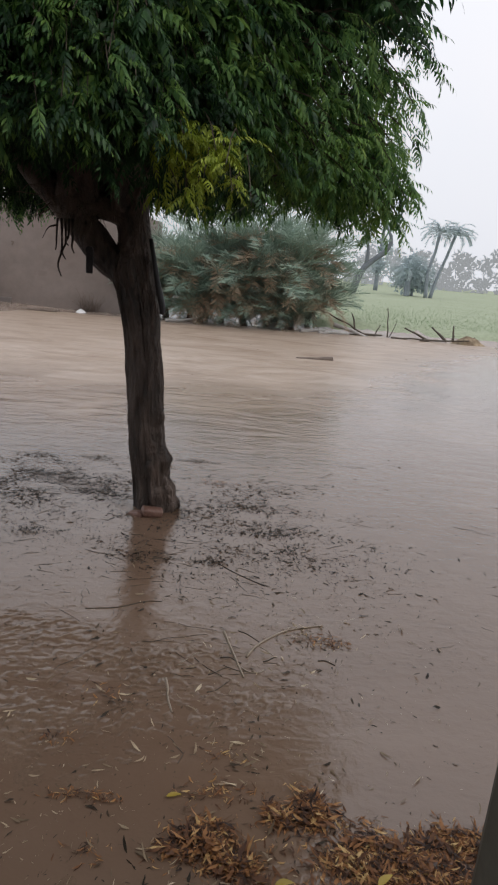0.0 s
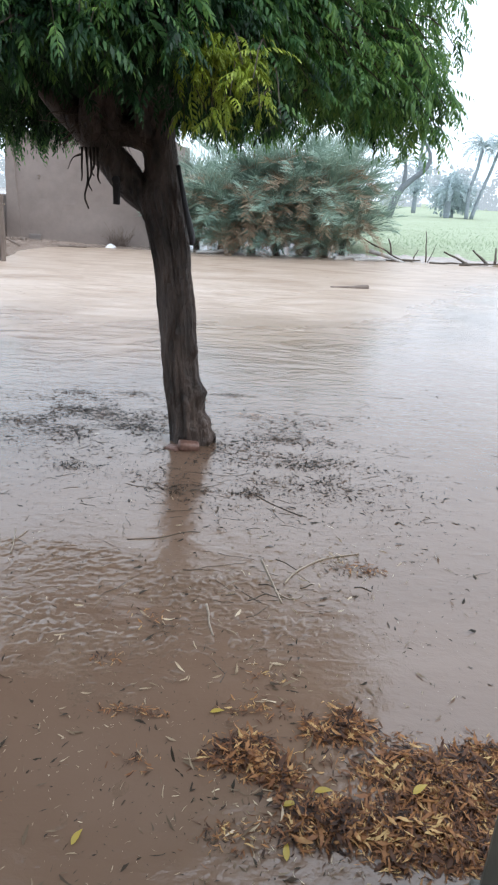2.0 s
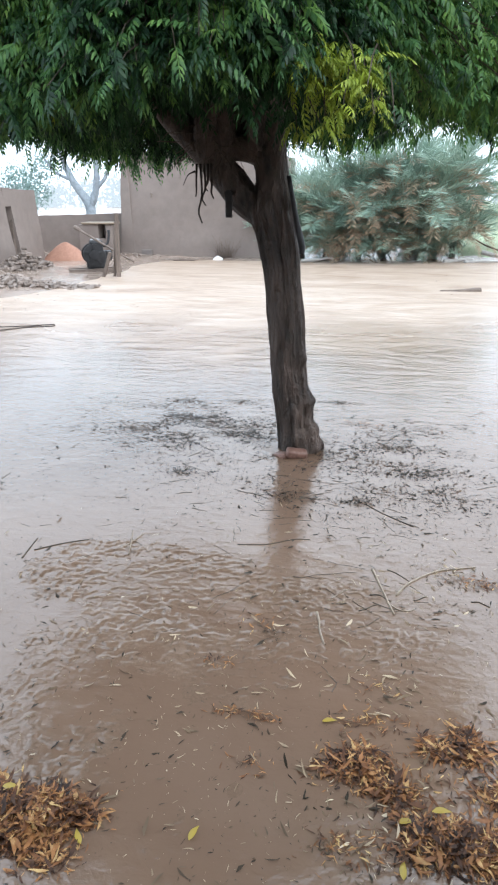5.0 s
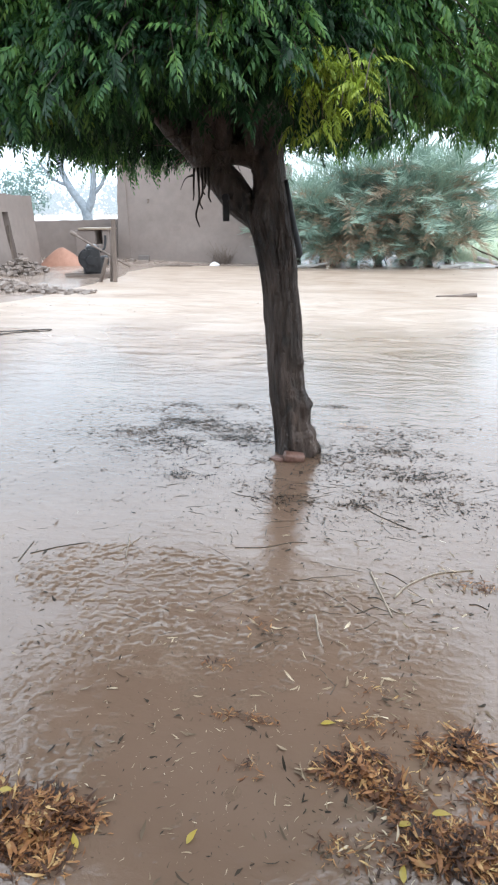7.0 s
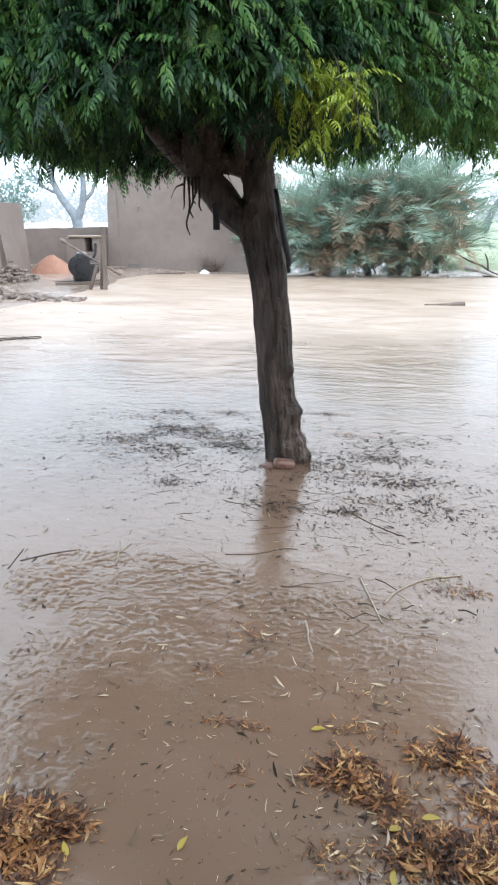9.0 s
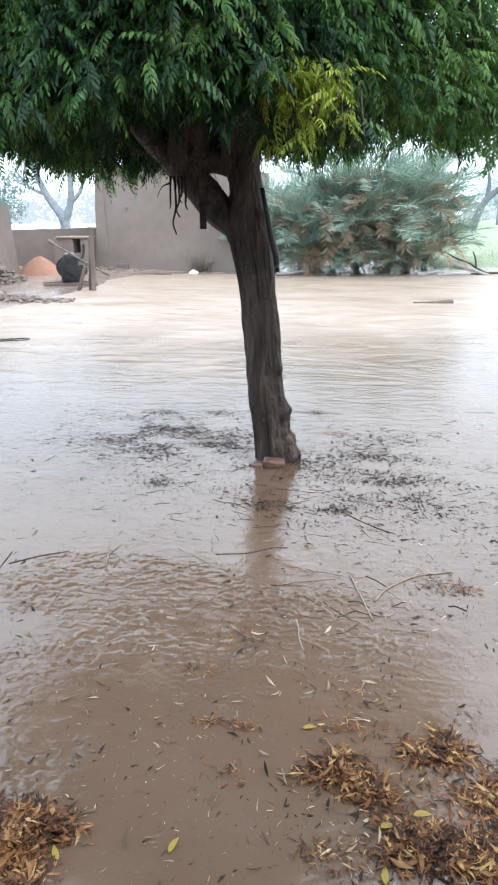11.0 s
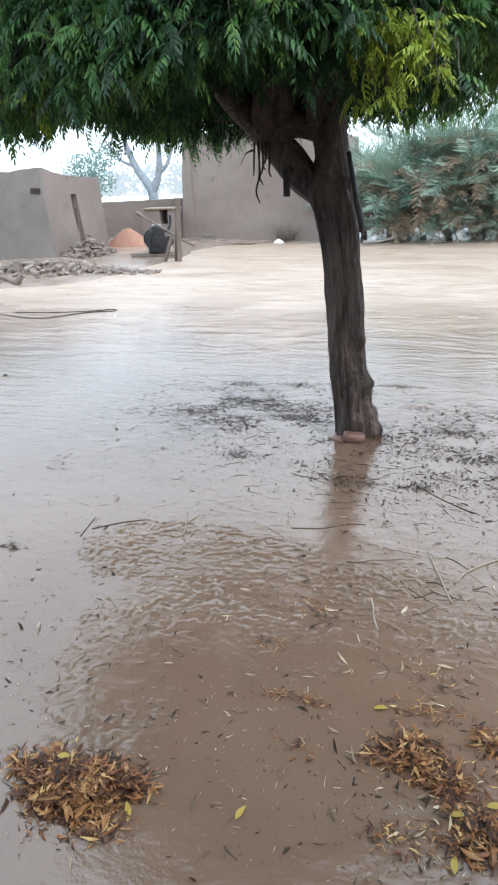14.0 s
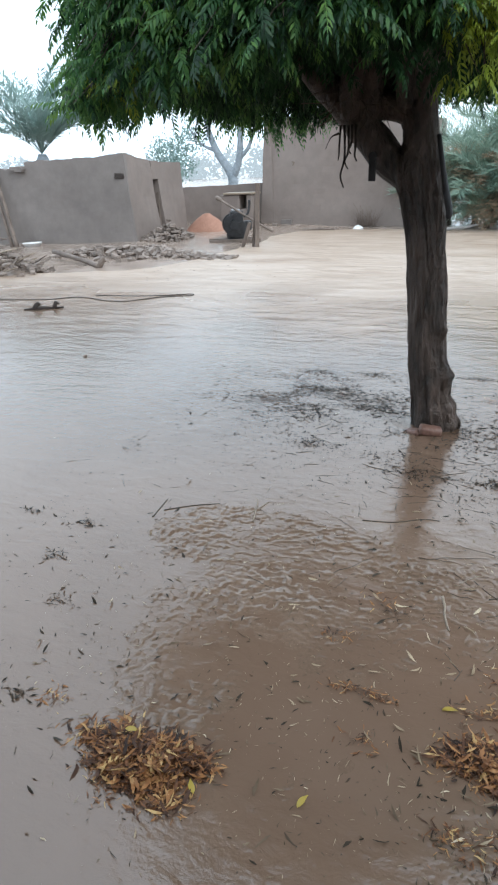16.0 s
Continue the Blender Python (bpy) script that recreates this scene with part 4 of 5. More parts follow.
for s, ln, yw, ti, rd in (((3.0, 19.2, 0.25), 1.1, -0.35, -0.25, 0.06), ((1.95, 18.75, 0.03), 0.8, 0.1, 0.06, 0.07), ((2.5, 18.7, 0.02), 0.9, -0.1, 0.03, 0.05), ((-1.9, 18.3, 0.04), 0.9, 0.3, 0.1, 0.05)):
    loose_stick("driftwood", stick_points(r, s, ln, yw, ti, rd, 0.15), M_DRIFT, "pale bleached driftwood at the water's edge", "driftwood", sides=8, rough=0.25)
straw = heap("straw_heap", (7.0, 18.9, gz(7.0, 18.9)), (0.55, 0.3), 0.28, M_PALE_LITTER, 9, "low heap of wet yellow straw on the bank", "straw heap")


# ---------------------------------------------------------------- the neem tree
tree = thing("neem_tree", "leaning dark-barked neem tree with drooping green foliage", "tree", (-0.46, 4.1, 0))
T0 = Vector(tree.location)


def local(rows):
    return [(x - T0.x, y - T0.y, z - T0.z, rad) for x, y, z, rad in rows]


burls = [(-0.32 - T0.x, -0.05, 0.04, 0.07, 0.05), (-0.335 - T0.x, -0.06, 0.16, 0.045, 0.060), (-0.355 - T0.x, -0.05, 0.27, 0.03, 0.045), (-0.37 - T0.x, -0.05, 0.36, 0.055, 0.068), (-0.37 - T0.x, -0.06, 0.45, 0.03, 0.045),
         (-0.41 - T0.x, -0.07, 0.64, 0.045, 0.053), (-0.42 - T0.x, -0.07, 0.72, 0.025, 0.02), (-0.35 - T0.x, -0.07, 0.10, 0.025, 0.025), (-0.37 - T0.x, -0.08, 0.22, 0.022, 0.022), (-0.365 - T0.x, -0.06, 0.31, 0.02, 0.022), (-0.395 - T0.x, -0.07, 0.41, 0.02, 0.02), (-0.40 - T0.x, -0.06, 0.52, 0.03, 0.018), (-0.44 - T0.x, -0.09, 0.68, 0.02, 0.016), (-0.5 - T0.x, -0.12, 0.05, 0.05, 0.02), (-0.42 - T0.x, -0.12, 0.12, 0.04, 0.02), (-0.50 - T0.x, -0.13, 0.78, 0.04, 0.022), (-0.46 - T0.x, -0.12, 0.60, 0.05, -0.012)]
tube_part("trunk", local([(-0.452, 4.1, -0.12, 0.150), (-0.455, 4.1, 0.0, 0.138), (-0.475, 4.1, 0.18, 0.122), (-0.505, 4.1, 0.45, 0.115), (-0.53, 4.1, 0.70, 0.113),
                          (-0.545, 4.1, 0.95, 0.112), (-0.575, 4.1, 1.2, 0.114), (-0.612, 4.1, 1.42, 0.125), (-0.64, 4.1, 1.56, 0.132), (-0.65, 4.1, 1.68, 0.095), (-0.65, 4.1, 1.78, 0.05)]),
          M_BARK, tree, sides=84, count=230, rough=0.12, ridges=0.17, bumps=burls, seed=2.0)
BOUGHS = [
    [(-0.63, 4.1, 1.5, 0.125), (-0.645, 4.1, 1.75, 0.105), (-0.655, 4.1, 2.0, 0.088), (-0.63, 4.15, 2.35, 0.075), (-0.5, 4.2, 2.8, 0.06), (-0.4, 4.25, 3.3, 0.04)],
    [(-0.64, 4.1, 1.48, 0.10), (-0.80, 4.09, 1.62, 0.10), (-1.0, 4.08, 1.84, 0.095), (-1.18, 4.1, 2.02, 0.085), (-1.5, 4.2, 2.3, 0.065), (-1.95, 4.3, 2.7, 0.045), (-2.3, 4.4, 3.1, 0.03)],
    [(-0.95, 4.08, 1.78, 0.08), (-0.9, 4.0, 2.05, 0.07), (-0.95, 3.8, 2.4, 0.05), (-1.1, 3.4, 2.7, 0.035), (-1.2, 3.0, 2.85, 0.02)],
    [(-0.65, 4.12, 2.1, 0.06), (-0.35, 4.1, 2.4, 0.05), (0.05, 4.05, 2.6, 0.04), (0.45, 4.0, 2.65, 0.02)],
    [(-0.65, 4.1, 2.05, 0.06), (-0.6, 3.7, 2.4, 0.05), (-0.5, 3.2, 2.6, 0.035), (-0.45, 2.7, 2.7, 0.02)],
    [(-1.1, 4.1, 1.95, 0.07), (-1.05, 4.5, 2.3, 0.05), (-1.1, 5.0, 2.6, 0.035), (-1.1, 5.6, 2.7, 0.02)],
    [(-0.64, 4.15, 2.1, 0.06), (-0.3, 4.7, 2.5, 0.045), (0.0, 5.2, 2.7, 0.025)],
    [(-1.3, 4.12, 2.12, 0.06), (-1.7, 3.8, 2.4, 0.045), (-2.1, 3.5, 2.6, 0.025)],
    [(-0.70, 4.10, 1.86, 0.075), (-0.82, 4.08, 1.90, 0.08), (-0.96, 4.08, 1.92, 0.08)],
    [(-1.02, 4.06, 1.86, 0.09), (-1.0, 4.0, 2.05, 0.085), (-0.88, 3.95, 2.25, 0.07), (-0.8, 3.85, 2.6, 0.05)],
    [(-0.72, 4.06, 1.9, 0.07), (-0.70, 3.98, 2.1, 0.07), (-0.62, 3.8, 2.4, 0.05)],
    [(-0.70, 4.14, 1.80, 0.06), (-0.76, 4.16, 2.0, 0.06), (-0.80, 4.2, 2.3, 0.05), (-0.9, 4.3, 2.7, 0.035)],
    [(-0.88, 4.14, 1.84, 0.06), (-0.86, 4.12, 2.02, 0.055), (-0.78, 4.1, 2.3, 0.05), (-0.7, 3.9, 2.8, 0.03)],
]
for k, rows in enumerate(BOUGHS):
    tube_part("limb", local(rows), M_BARK, tree, sides=20 if k < 2 else 12, count=40 if k < 2 else 20, rough=0.25, ridges=0.08, seed=k * 3.7)

rng = np.random.default_rng(11)
pr = random.Random(3)
LEAVES = [compound_leaf(pr.choice((6, 7)), pr.uniform(0.18, 0.26), 0.046, 0.0128, pr.uniform(0.4, 1.3), pr) for k in range(10)]
INNER = [compound_leaf(3, 0.24, 0.085, 0.027, 0.8, pr) for k in range(3)]      # deep in the crown


def crown_radius(a):
    """Reach of the crown from its middle, by direction."""
    return 1.62 + 0.14 * math.cos(a) + 0.14 * math.sin(2 * a + 0.6) + 0.14 * math.sin(3 * a + 1.1) + 0.1 * math.sin(5 * a + 2.0)


CX, CY = -0.98, 4.15


def crown_floor(x, y):
    """Height of the crown's hanging lower edge."""
    d = math.hypot(x - CX, y - CY) / 2.1
    return 2.05 - 0.24 * min(d, 1.1) ** 2 - 0.12 * float(smooth(-1.0, -1.8, x)) + 0.09 * noise.noise(Vector((x * 1.4, y * 1.4, 2.0))) + 0.06 * noise.noise(Vector((x * 4, y * 4, 5.0)))


twigs, L_pos, L_dir = [], [], []
SPRAYS = 3900
for k in range(SPRAYS):
    a = pr.uniform(0, 2 * math.pi)
    d = math.sqrt(pr.random()) if k % 3 else pr.uniform(0.8, 1.0)
    if math.cos(a) > 0.7 and d > 0.55 and k % 5 < 2:      # the crown is thin on this side
        continue
    R = crown_radius(a)
    x, y = CX + R * d * math.cos(a), CY + R * d * math.sin(a)
    lo = crown_floor(x, y)
    top = 2.6 + 1.5 * math.sqrt(max(0.0, 1 - d * d)) + 0.3
    if k % 10 < 6:
        z = lo + 0.12 + abs(pr.gauss(0, 0.28))
    else:
        z = pr.uniform(lo + 0.2, top)
    if k % 100 == 0:                     # the young shoots on the open side
        a = -math.pi / 2 + pr.uniform(-0.3, 0.6)
        x, y, z = -0.26 + pr.gauss(0, 0.13), 3.15 + pr.gauss(0, 0.16), pr.uniform(1.86, 2.16)
    # the spray: starts further in and higher, arches out and hangs down
    out = Vector((math.cos(a), math.sin(a), 0))
    ln = pr.uniform(0.3, 0.55)
    side = Vector((-out.y, out.x, 0)) * pr.uniform(-0.35, 0.35)
    tip = Vector((x, y, z))
    start = tip - (out + side) * ln * 0.75 + Vector((0, 0, ln * pr.uniform(0.25, 0.6)))
    mid = (start + tip) / 2 + Vector((0, 0, ln * 0.16))
    twigs.append(([(*start, 0.005), (*mid, 0.004), (*tip, 0.002)], dict(sides=3, count=4)))
    nl = pr.randint(7, 11)
    for j in range(nl):
        u = 0.2 + 0.8 * j / (nl - 1)
        p = start * (1 - u) ** 2 + mid * 2 * u * (1 - u) + tip * u * u
        az = pr.uniform(0, 2 * math.pi)
        dr = out * pr.uniform(0.1, 0.6) + Vector((math.cos(az), math.sin(az), 0)) * 0.9 + Vector((0, 0, pr.uniform(-0.7, 0.35)))
        L_pos.append(p), L_dir.append(dr)
L_pos, L_dir = np.array(L_pos), np.array(L_dir)
# keep the fork and the space under it clear
keep = ~((L_pos[:, 2] < 1.93) & (np.hypot(L_pos[:, 0] + 0.8, L_pos[:, 1] - 4.1) < 0.45))
L_pos, L_dir = L_pos[keep], L_dir[keep]
L_up = np.tile((0.0, 0, 1.0), (len(L_pos), 1)) + rng.normal(0, 0.25, (len(L_pos), 3))
L_rot = rot_from(L_dir, L_up)
L_pick = rng.integers(0, len(LEAVES), len(L_pos))
reach = np.hypot(L_pos[:, 0] - CX, L_pos[:, 1] - CY) / 1.75
coarse = (L_pos[:, 2] > 3.0) | ((L_pos[:, 2] > 2.45) & (reach < 0.72) & (L_pos[:, 1] > 3.3))
L_pick[coarse] = len(LEAVES) + rng.integers(0, 3, int(coarse.sum()))
L_size = rng.uniform(0.55, 1.05, len(L_pos))
L_size[coarse] *= np.where(L_pos[coarse, 2] > 3.2, 1.6, 1.1)
yellow = (np.linalg.norm((L_pos - (-0.26, 3.2, 2.04)) / (0.29, 0.40, 0.24), axis=1) < rng.uniform(0.7, 1.15, len(L_pos)))
for tip, size in (((-1.88, 3.0, 2.0), 0.15), ((-1.66, 2.95, 2.02), 0.11), ((-1.45, 3.0, 2.15), 0.10)):     # a few pale shoots elsewhere
    yellow |= (np.linalg.norm(L_pos - tip, axis=1) < size) & (rng.random(len(L_pos)) < 0.6)
L_size[yellow] *= 0.75
# the lowest leaves that hang towards the open side are single parts
near = np.nonzero(~yellow & ~coarse & (L_pos[:, 1] < 3.3) & (L_pos[:, 2] < 2.4))[0][:290]
single = np.zeros(len(L_pos), bool)
single[near] = True
# leaves on the fringe and both flanks get the lit copy, inner ones the dark
lit_outer = ~yellow & ~single & (rng.random(len(L_pos)) < np.clip((reach - 0.5) * 1.7 + 0.35 * (L_pos[:, 0] < -1.7) + 0.35 * (L_pos[:, 0] > -0.2), 0, 0.9)) & (L_pos[:, 2] < 2.9)
for name, sel, mat in (("crown", ~yellow & ~single & ~lit_outer, M_LEAF), ("outer_foliage", lit_outer, M_LIT_LEAF), ("young_foliage", yellow, M_YOUNG)):
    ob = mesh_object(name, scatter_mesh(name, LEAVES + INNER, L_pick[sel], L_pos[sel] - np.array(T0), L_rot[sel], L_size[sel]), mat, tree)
    tagged(ob, "yellow-green young leaves" if mat is M_YOUNG else "outer leaves in a lighter green painted as lit" if mat is M_LIT_LEAF else "", kind="stuff")
LEAF_ME = []
for v, t in LEAVES:
    me = fast_mesh("leaf", v, t)
    me.materials.append(M_LEAF)
    LEAF_ME.append(me)
for i in near:
    ob = new("leaf", LEAF_ME[L_pick[i]])
    ob.parent = tree
    ob.matrix_basis = Matrix.Translation(Vector(L_pos[i]) - T0) @ Matrix(L_rot[i].tolist()).to_4x4() @ Matrix.Scale(float(L_size[i]), 4)
tw = mesh_object("twig_mass", tubes_mesh("twig_mass", [(local(p), k) for p, k in twigs]), M_TWIG, tree)
tagged(tw, kind="stuff")

# dead twigs and old leaf stalks caught in the fork
r = random.Random(19)
many = []
for k in range(80):
    x, y = r.gauss(-0.98, 0.13), r.gauss(4.05, 0.08)
    z = 1.86 + 0.12 * r.random() + 0.5 * max(0.0, -0.98 - x)
    many.append((local(stick_points(r, (x, y, z), r.uniform(0.08, 0.26), r.uniform(0, 6.28), r.uniform(-1.4, 0.1), r.uniform(0.002, 0.005), 0.5)), dict(sides=4, count=6)))
tagged(mesh_object("dead_twig_tangle", tubes_mesh("dead_twig_tangle", many), M_TWIG, tree), "dark tangle of dead twigs in the fork", kind="stuff")

# things hung on the fork
rope = thing("hanging_rope", "frayed dirty rope ends hanging from the tree fork", "rope", (-0.98, 3.98, 1.75))
r = random.Random(9)
for k in range(5):
    x0, ln = -0.09 + 0.022 * k, (0.12, 0.27, 0.17, 0.09, 0.13)[k]
    tube_part("strand", [(x0, -0.02, 0.06, 0.009), (x0 + r.uniform(-0.012, 0.012), -0.04, -ln * 0.4, 0.0075), (x0 + r.uniform(-0.014, 0.02), -0.04, -ln * 0.75, 0.006), (x0 + r.uniform(-0.014, 0.022), -0.03, -ln, 0.004)], M_ROPE, rope, sides=6, rough=0.4)
tube_part("strand", [(-0.10, -0.02, 0.02, 0.009), (-0.14, -0.04, 0.0, 0.004), (-0.17, -0.05, -0.06, 0.002)], M_ROPE, rope, sides=6, rough=0.4)
bar = part("iron_bar", join_bm(box_bm((0.04, 0.022, 0.13), (0, 0, 0), 0.006), cyl_bm(0.022, 0.03, (0, 0, 0.07), X90, 14)), M_IRON)
bar.location = (-0.885, 3.98, 1.575)
tagged(bar, "short dark iron bar hung from the fork", "iron bar")
loose_stick("rubber_tube", [(-0.53, 4.02, 1.74, 0.012), (-0.50, 4.01, 1.6, 0.014), (-0.475, 4.01, 1.48, 0.016), (-0.455, 4.01, 1.40, 0.019), (-0.44, 4.01, 1.33, 0.019), (-0.445, 4.01, 1.3, 0.014)], M_RUBBER, "black rubber tube hung down the trunk", "rubber tube", sides=8, rough=0.2)
stone = part("brick", box_bm((0.14, 0.08, 0.06), (0, 0, 0), 0.02), M_REDBRICK, smooth=True)
stone.location, stone.rotation_euler = (-0.44, 3.93, 0.025), (0.1, 0.15, 0.3)
tagged(stone, "wet reddish brick at the foot of the tree", "brick")
stone2 = part("brick", box_bm((0.12, 0.09, 0.05), (0, 0, 0), 0.016), M_REDBRICK, smooth=True)
stone2.location, stone2.rotation_euler = (-0.54, 3.945, -0.008), (0.0, -0.2, -0.5)
tagged(stone2, "wet reddish brick at the foot of the tree", "brick")


# ---------------------------------------------------------------- date palm thicket
def frond_mesh(name, length, arch, pairs, seed, material, lf=0.46, wid=0.018):
    rr = random.Random(seed)
    u = np.linspace(0, 1, 9)
    ax = np.stack([length * np.sin(u * arch) / arch, 0 * u, length * (np.cos(u * arch) - 1) / arch], -1)
    vs, ts, off = [], [], 0
    w = 0.016 * (1 - 0.8 * u)[:, None]
    v = np.concatenate([ax + w * (0, 1, 0), ax - w * (0, 1, 0), ax + w * (0, 0, 1.0)])
    t = []
    for i in range(8):
        for a, b in ((0, 9), (9, 18), (18, 0)):
            t += [(i + a, i + b, i + 1 + a), (i + 1 + a, i + b, i + 1 + b)]
    vs.append(v), ts.append(np.array(t))
    off = len(v)
    for k in range(pairs):
        s = 0.14 + 0.86 * (k + rr.random() * 0.5) / pairs
        p = np.array([np.interp(s, u, ax[:, i]) for i in range(3)])
        tang = -arch * s
        for side in (-1, 1):
            ln = lf * (0.55 + 0.6 * math.sin(math.pi * (0.12 + 0.8 * s))) * rr.uniform(0.8, 1.1)
            v = np.array([(0, -0.5, 0), (0.4, 0.5, 0.3), (0.45, -0.5, 0.3), (1, 0, -0.9)]) * (ln, wid, wid)
            v[3, 2] -= ln * rr.uniform(-0.05, 0.12)
            q = np.array((Euler((0, -tang, 0)).to_matrix() @ Euler((side * rr.uniform(0.2, 0.9), rr.uniform(-0.6, 0.15), side * rr.uniform(0.4, 0.8))).to_matrix()))
            vs.append(v @ q.T + p)
            ts.append(np.array([(0, 2, 1), (1, 2, 3)]) + off)
            off += 4
    me = fast_mesh(name, np.concatenate(vs), np.concatenate(ts))
    me.materials.append(material)
    return me


FRONDS = [frond_mesh("frond", ln, ar, 48, s, M_FROND, 0.5, 0.02) for s, (ln, ar) in enumerate(((2.2, 0.9), (2.4, 1.2), (2.0, 1.5), (2.5, 0.8), (1.8, 1.1)))]
DEAD = [frond_mesh("dry_frond", ln, ar, 32, 20 + s, M_DEADFROND, 0.42, 0.018) for s, (ln, ar) in enumerate(((1.8, 1.5), (2.0, 1.8), (1.5, 1.2)))]


def palm_clump(at, height, spread, fronds, dead, seed, label):
    rr = random.Random(seed)
    top = thing("date_palm", label, "palm", at, "palm thicket")
    tube_part("stem", [(0, 0, -0.05, 0.1), (0.03, 0, height * 0.4, 0.09), (0.0, 0.02, height, 0.07)], M_TWIG, top, sides=10, rough=0.3)
    for k in range(12):
        f = new("frond", rr.choice(FRONDS))
        f.parent = top
        f.matrix_basis = Matrix.Translation((rr.uniform(-0.3, 0.3), rr.uniform(-0.3, 0.2), 0.05)) @ pose(0, 0, 0, 0, 0, rr.uniform(0, 360)) @ pose(0, 0, 0, rr.uniform(-30, 30), -rr.uniform(35, 80), 0) @ Matrix.Scale(rr.uniform(0.45, 0.7), 4)
    for k in range(fronds + dead):
        f = new("frond" if k < fronds else "dry_frond", rr.choice(FRONDS if k < fronds else DEAD))
        f.parent = top
        if k < fronds:
            el = 42 + 46 * rr.random() ** 0.8
            z = height * rr.uniform(0.75, 1.0) if el > 25 else height * rr.uniform(0.3, 1.0)
        else:
            el, z = rr.uniform(15, 65), height * rr.uniform(0.5, 1.0) + rr.uniform(0.3, 0.95) * spread
        s = spread * rr.uniform(0.75, 1.1) * (1.0 if k < fronds else 0.85)
        f.matrix_basis = Matrix.Translation((rr.uniform(-0.1, 0.1), rr.uniform(-0.1, 0.1), z)) @ pose(0, 0, 0, 0, 0, rr.uniform(0, 360) if k < fronds else rr.uniform(190, 350)) @ pose(0, 0, 0, rr.uniform(-15, 15), -el, 0) @ Matrix.Scale(s, 4)
    return top


for k, (x, y, h, s, nf, nd) in enumerate(((-2.1, 20.0, 0.45, 1.05, 44, 6), (-1.35, 19.8, 0.5, 1.15, 50, 10), (-0.4, 19.5, 0.45, 1.1, 50, 16), (0.3, 20.3, 1.0, 1.4, 50, 5), (1.0, 19.7, 0.7, 1.3, 50, 14), (1.7, 20.2, 0.9, 1.3, 50, 8),
                                          (2.25, 19.7, 0.4, 0.85, 48, 16), (-0.9, 20.8, 0.9, 1.35, 34, 2), (1.4, 21.2, 1.0, 1.4, 34, 2), (0.3, 19.0, 0.1, 0.7, 36, 16), (1.7, 19.05, 0.1, 0.62, 36, 12), (-1.0, 19.0, 0.1, 0.66, 36, 16))):
    palm_clump((x, y, max(-0.02, float(ground_z(x, y)) - 0.02)), h, s, nf, int(nd * 2.0), 40 + k, "low shaggy grey-green date palm with dry brown fronds")


# ---------------------------------------------------------------- trees beyond
def leaf_cloud(rng2, blobs, count, size):
    """Positions of leaf clumps gathered in uneven blobs (x, y, z, radius)."""
    w = np.array([b[3] ** 2 for b in blobs])
    pick = rng2.choice(len(blobs), count, p=w / w.sum())
    b = np.array(blobs)[pick]
    p = rng2.normal(0, 1, (count, 3))
    p /= np.linalg.norm(p, axis=1)[:, None]
    p = b[:, :3] + p * (b[:, 3] * rng2.uniform(0.35, 1.05, count))[:, None] * (1, 1, 0.8)
    return p, rng2.uniform(0.6, 1.2, count) * size


CARD = [leaflet(1.0, 0.5, 0.1), leaflet(1.0, 0.36, 0.2)]


def far_tree(name, at, limbs, blobs, count, size, seed, label, bark=None, leafm=None):
    top = thing(name, label, "tree", at)
    for k, rows in enumerate(limbs):
        tube_part("trunk" if k == 0 else "limb", rows, bark or M_FAR_BARK, top, sides=8, count=14, rough=0.2, seed=seed + k)
    rng2 = np.random.default_rng(seed)
    if blobs:
        p, s = leaf_cloud(rng2, blobs, count, size)
        d, u = rng2.normal(0, 1, (count, 3)), rng2.normal(0, 1, (count, 3))
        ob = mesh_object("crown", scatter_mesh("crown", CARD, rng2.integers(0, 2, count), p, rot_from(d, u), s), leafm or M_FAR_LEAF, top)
        tagged(ob, kind="stuff")
    return top


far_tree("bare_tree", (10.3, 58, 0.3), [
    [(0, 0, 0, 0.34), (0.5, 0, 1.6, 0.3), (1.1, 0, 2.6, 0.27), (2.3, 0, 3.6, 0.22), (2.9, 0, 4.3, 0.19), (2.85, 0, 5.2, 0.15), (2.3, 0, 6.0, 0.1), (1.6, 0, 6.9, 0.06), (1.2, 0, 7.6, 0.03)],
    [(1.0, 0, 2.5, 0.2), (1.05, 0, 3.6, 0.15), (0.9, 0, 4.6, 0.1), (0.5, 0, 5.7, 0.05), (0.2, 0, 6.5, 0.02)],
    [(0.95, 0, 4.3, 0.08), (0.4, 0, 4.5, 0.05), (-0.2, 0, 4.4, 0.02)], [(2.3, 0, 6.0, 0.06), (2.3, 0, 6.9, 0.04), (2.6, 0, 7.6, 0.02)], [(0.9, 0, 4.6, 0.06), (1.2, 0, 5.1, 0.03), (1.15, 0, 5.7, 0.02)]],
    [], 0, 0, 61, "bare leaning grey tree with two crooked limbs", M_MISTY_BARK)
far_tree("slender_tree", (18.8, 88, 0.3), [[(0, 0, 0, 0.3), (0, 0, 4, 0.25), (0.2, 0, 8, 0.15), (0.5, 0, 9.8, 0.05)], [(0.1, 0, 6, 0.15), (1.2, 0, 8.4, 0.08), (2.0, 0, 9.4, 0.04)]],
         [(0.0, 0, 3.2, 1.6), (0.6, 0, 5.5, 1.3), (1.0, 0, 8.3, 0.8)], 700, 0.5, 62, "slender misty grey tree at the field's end")


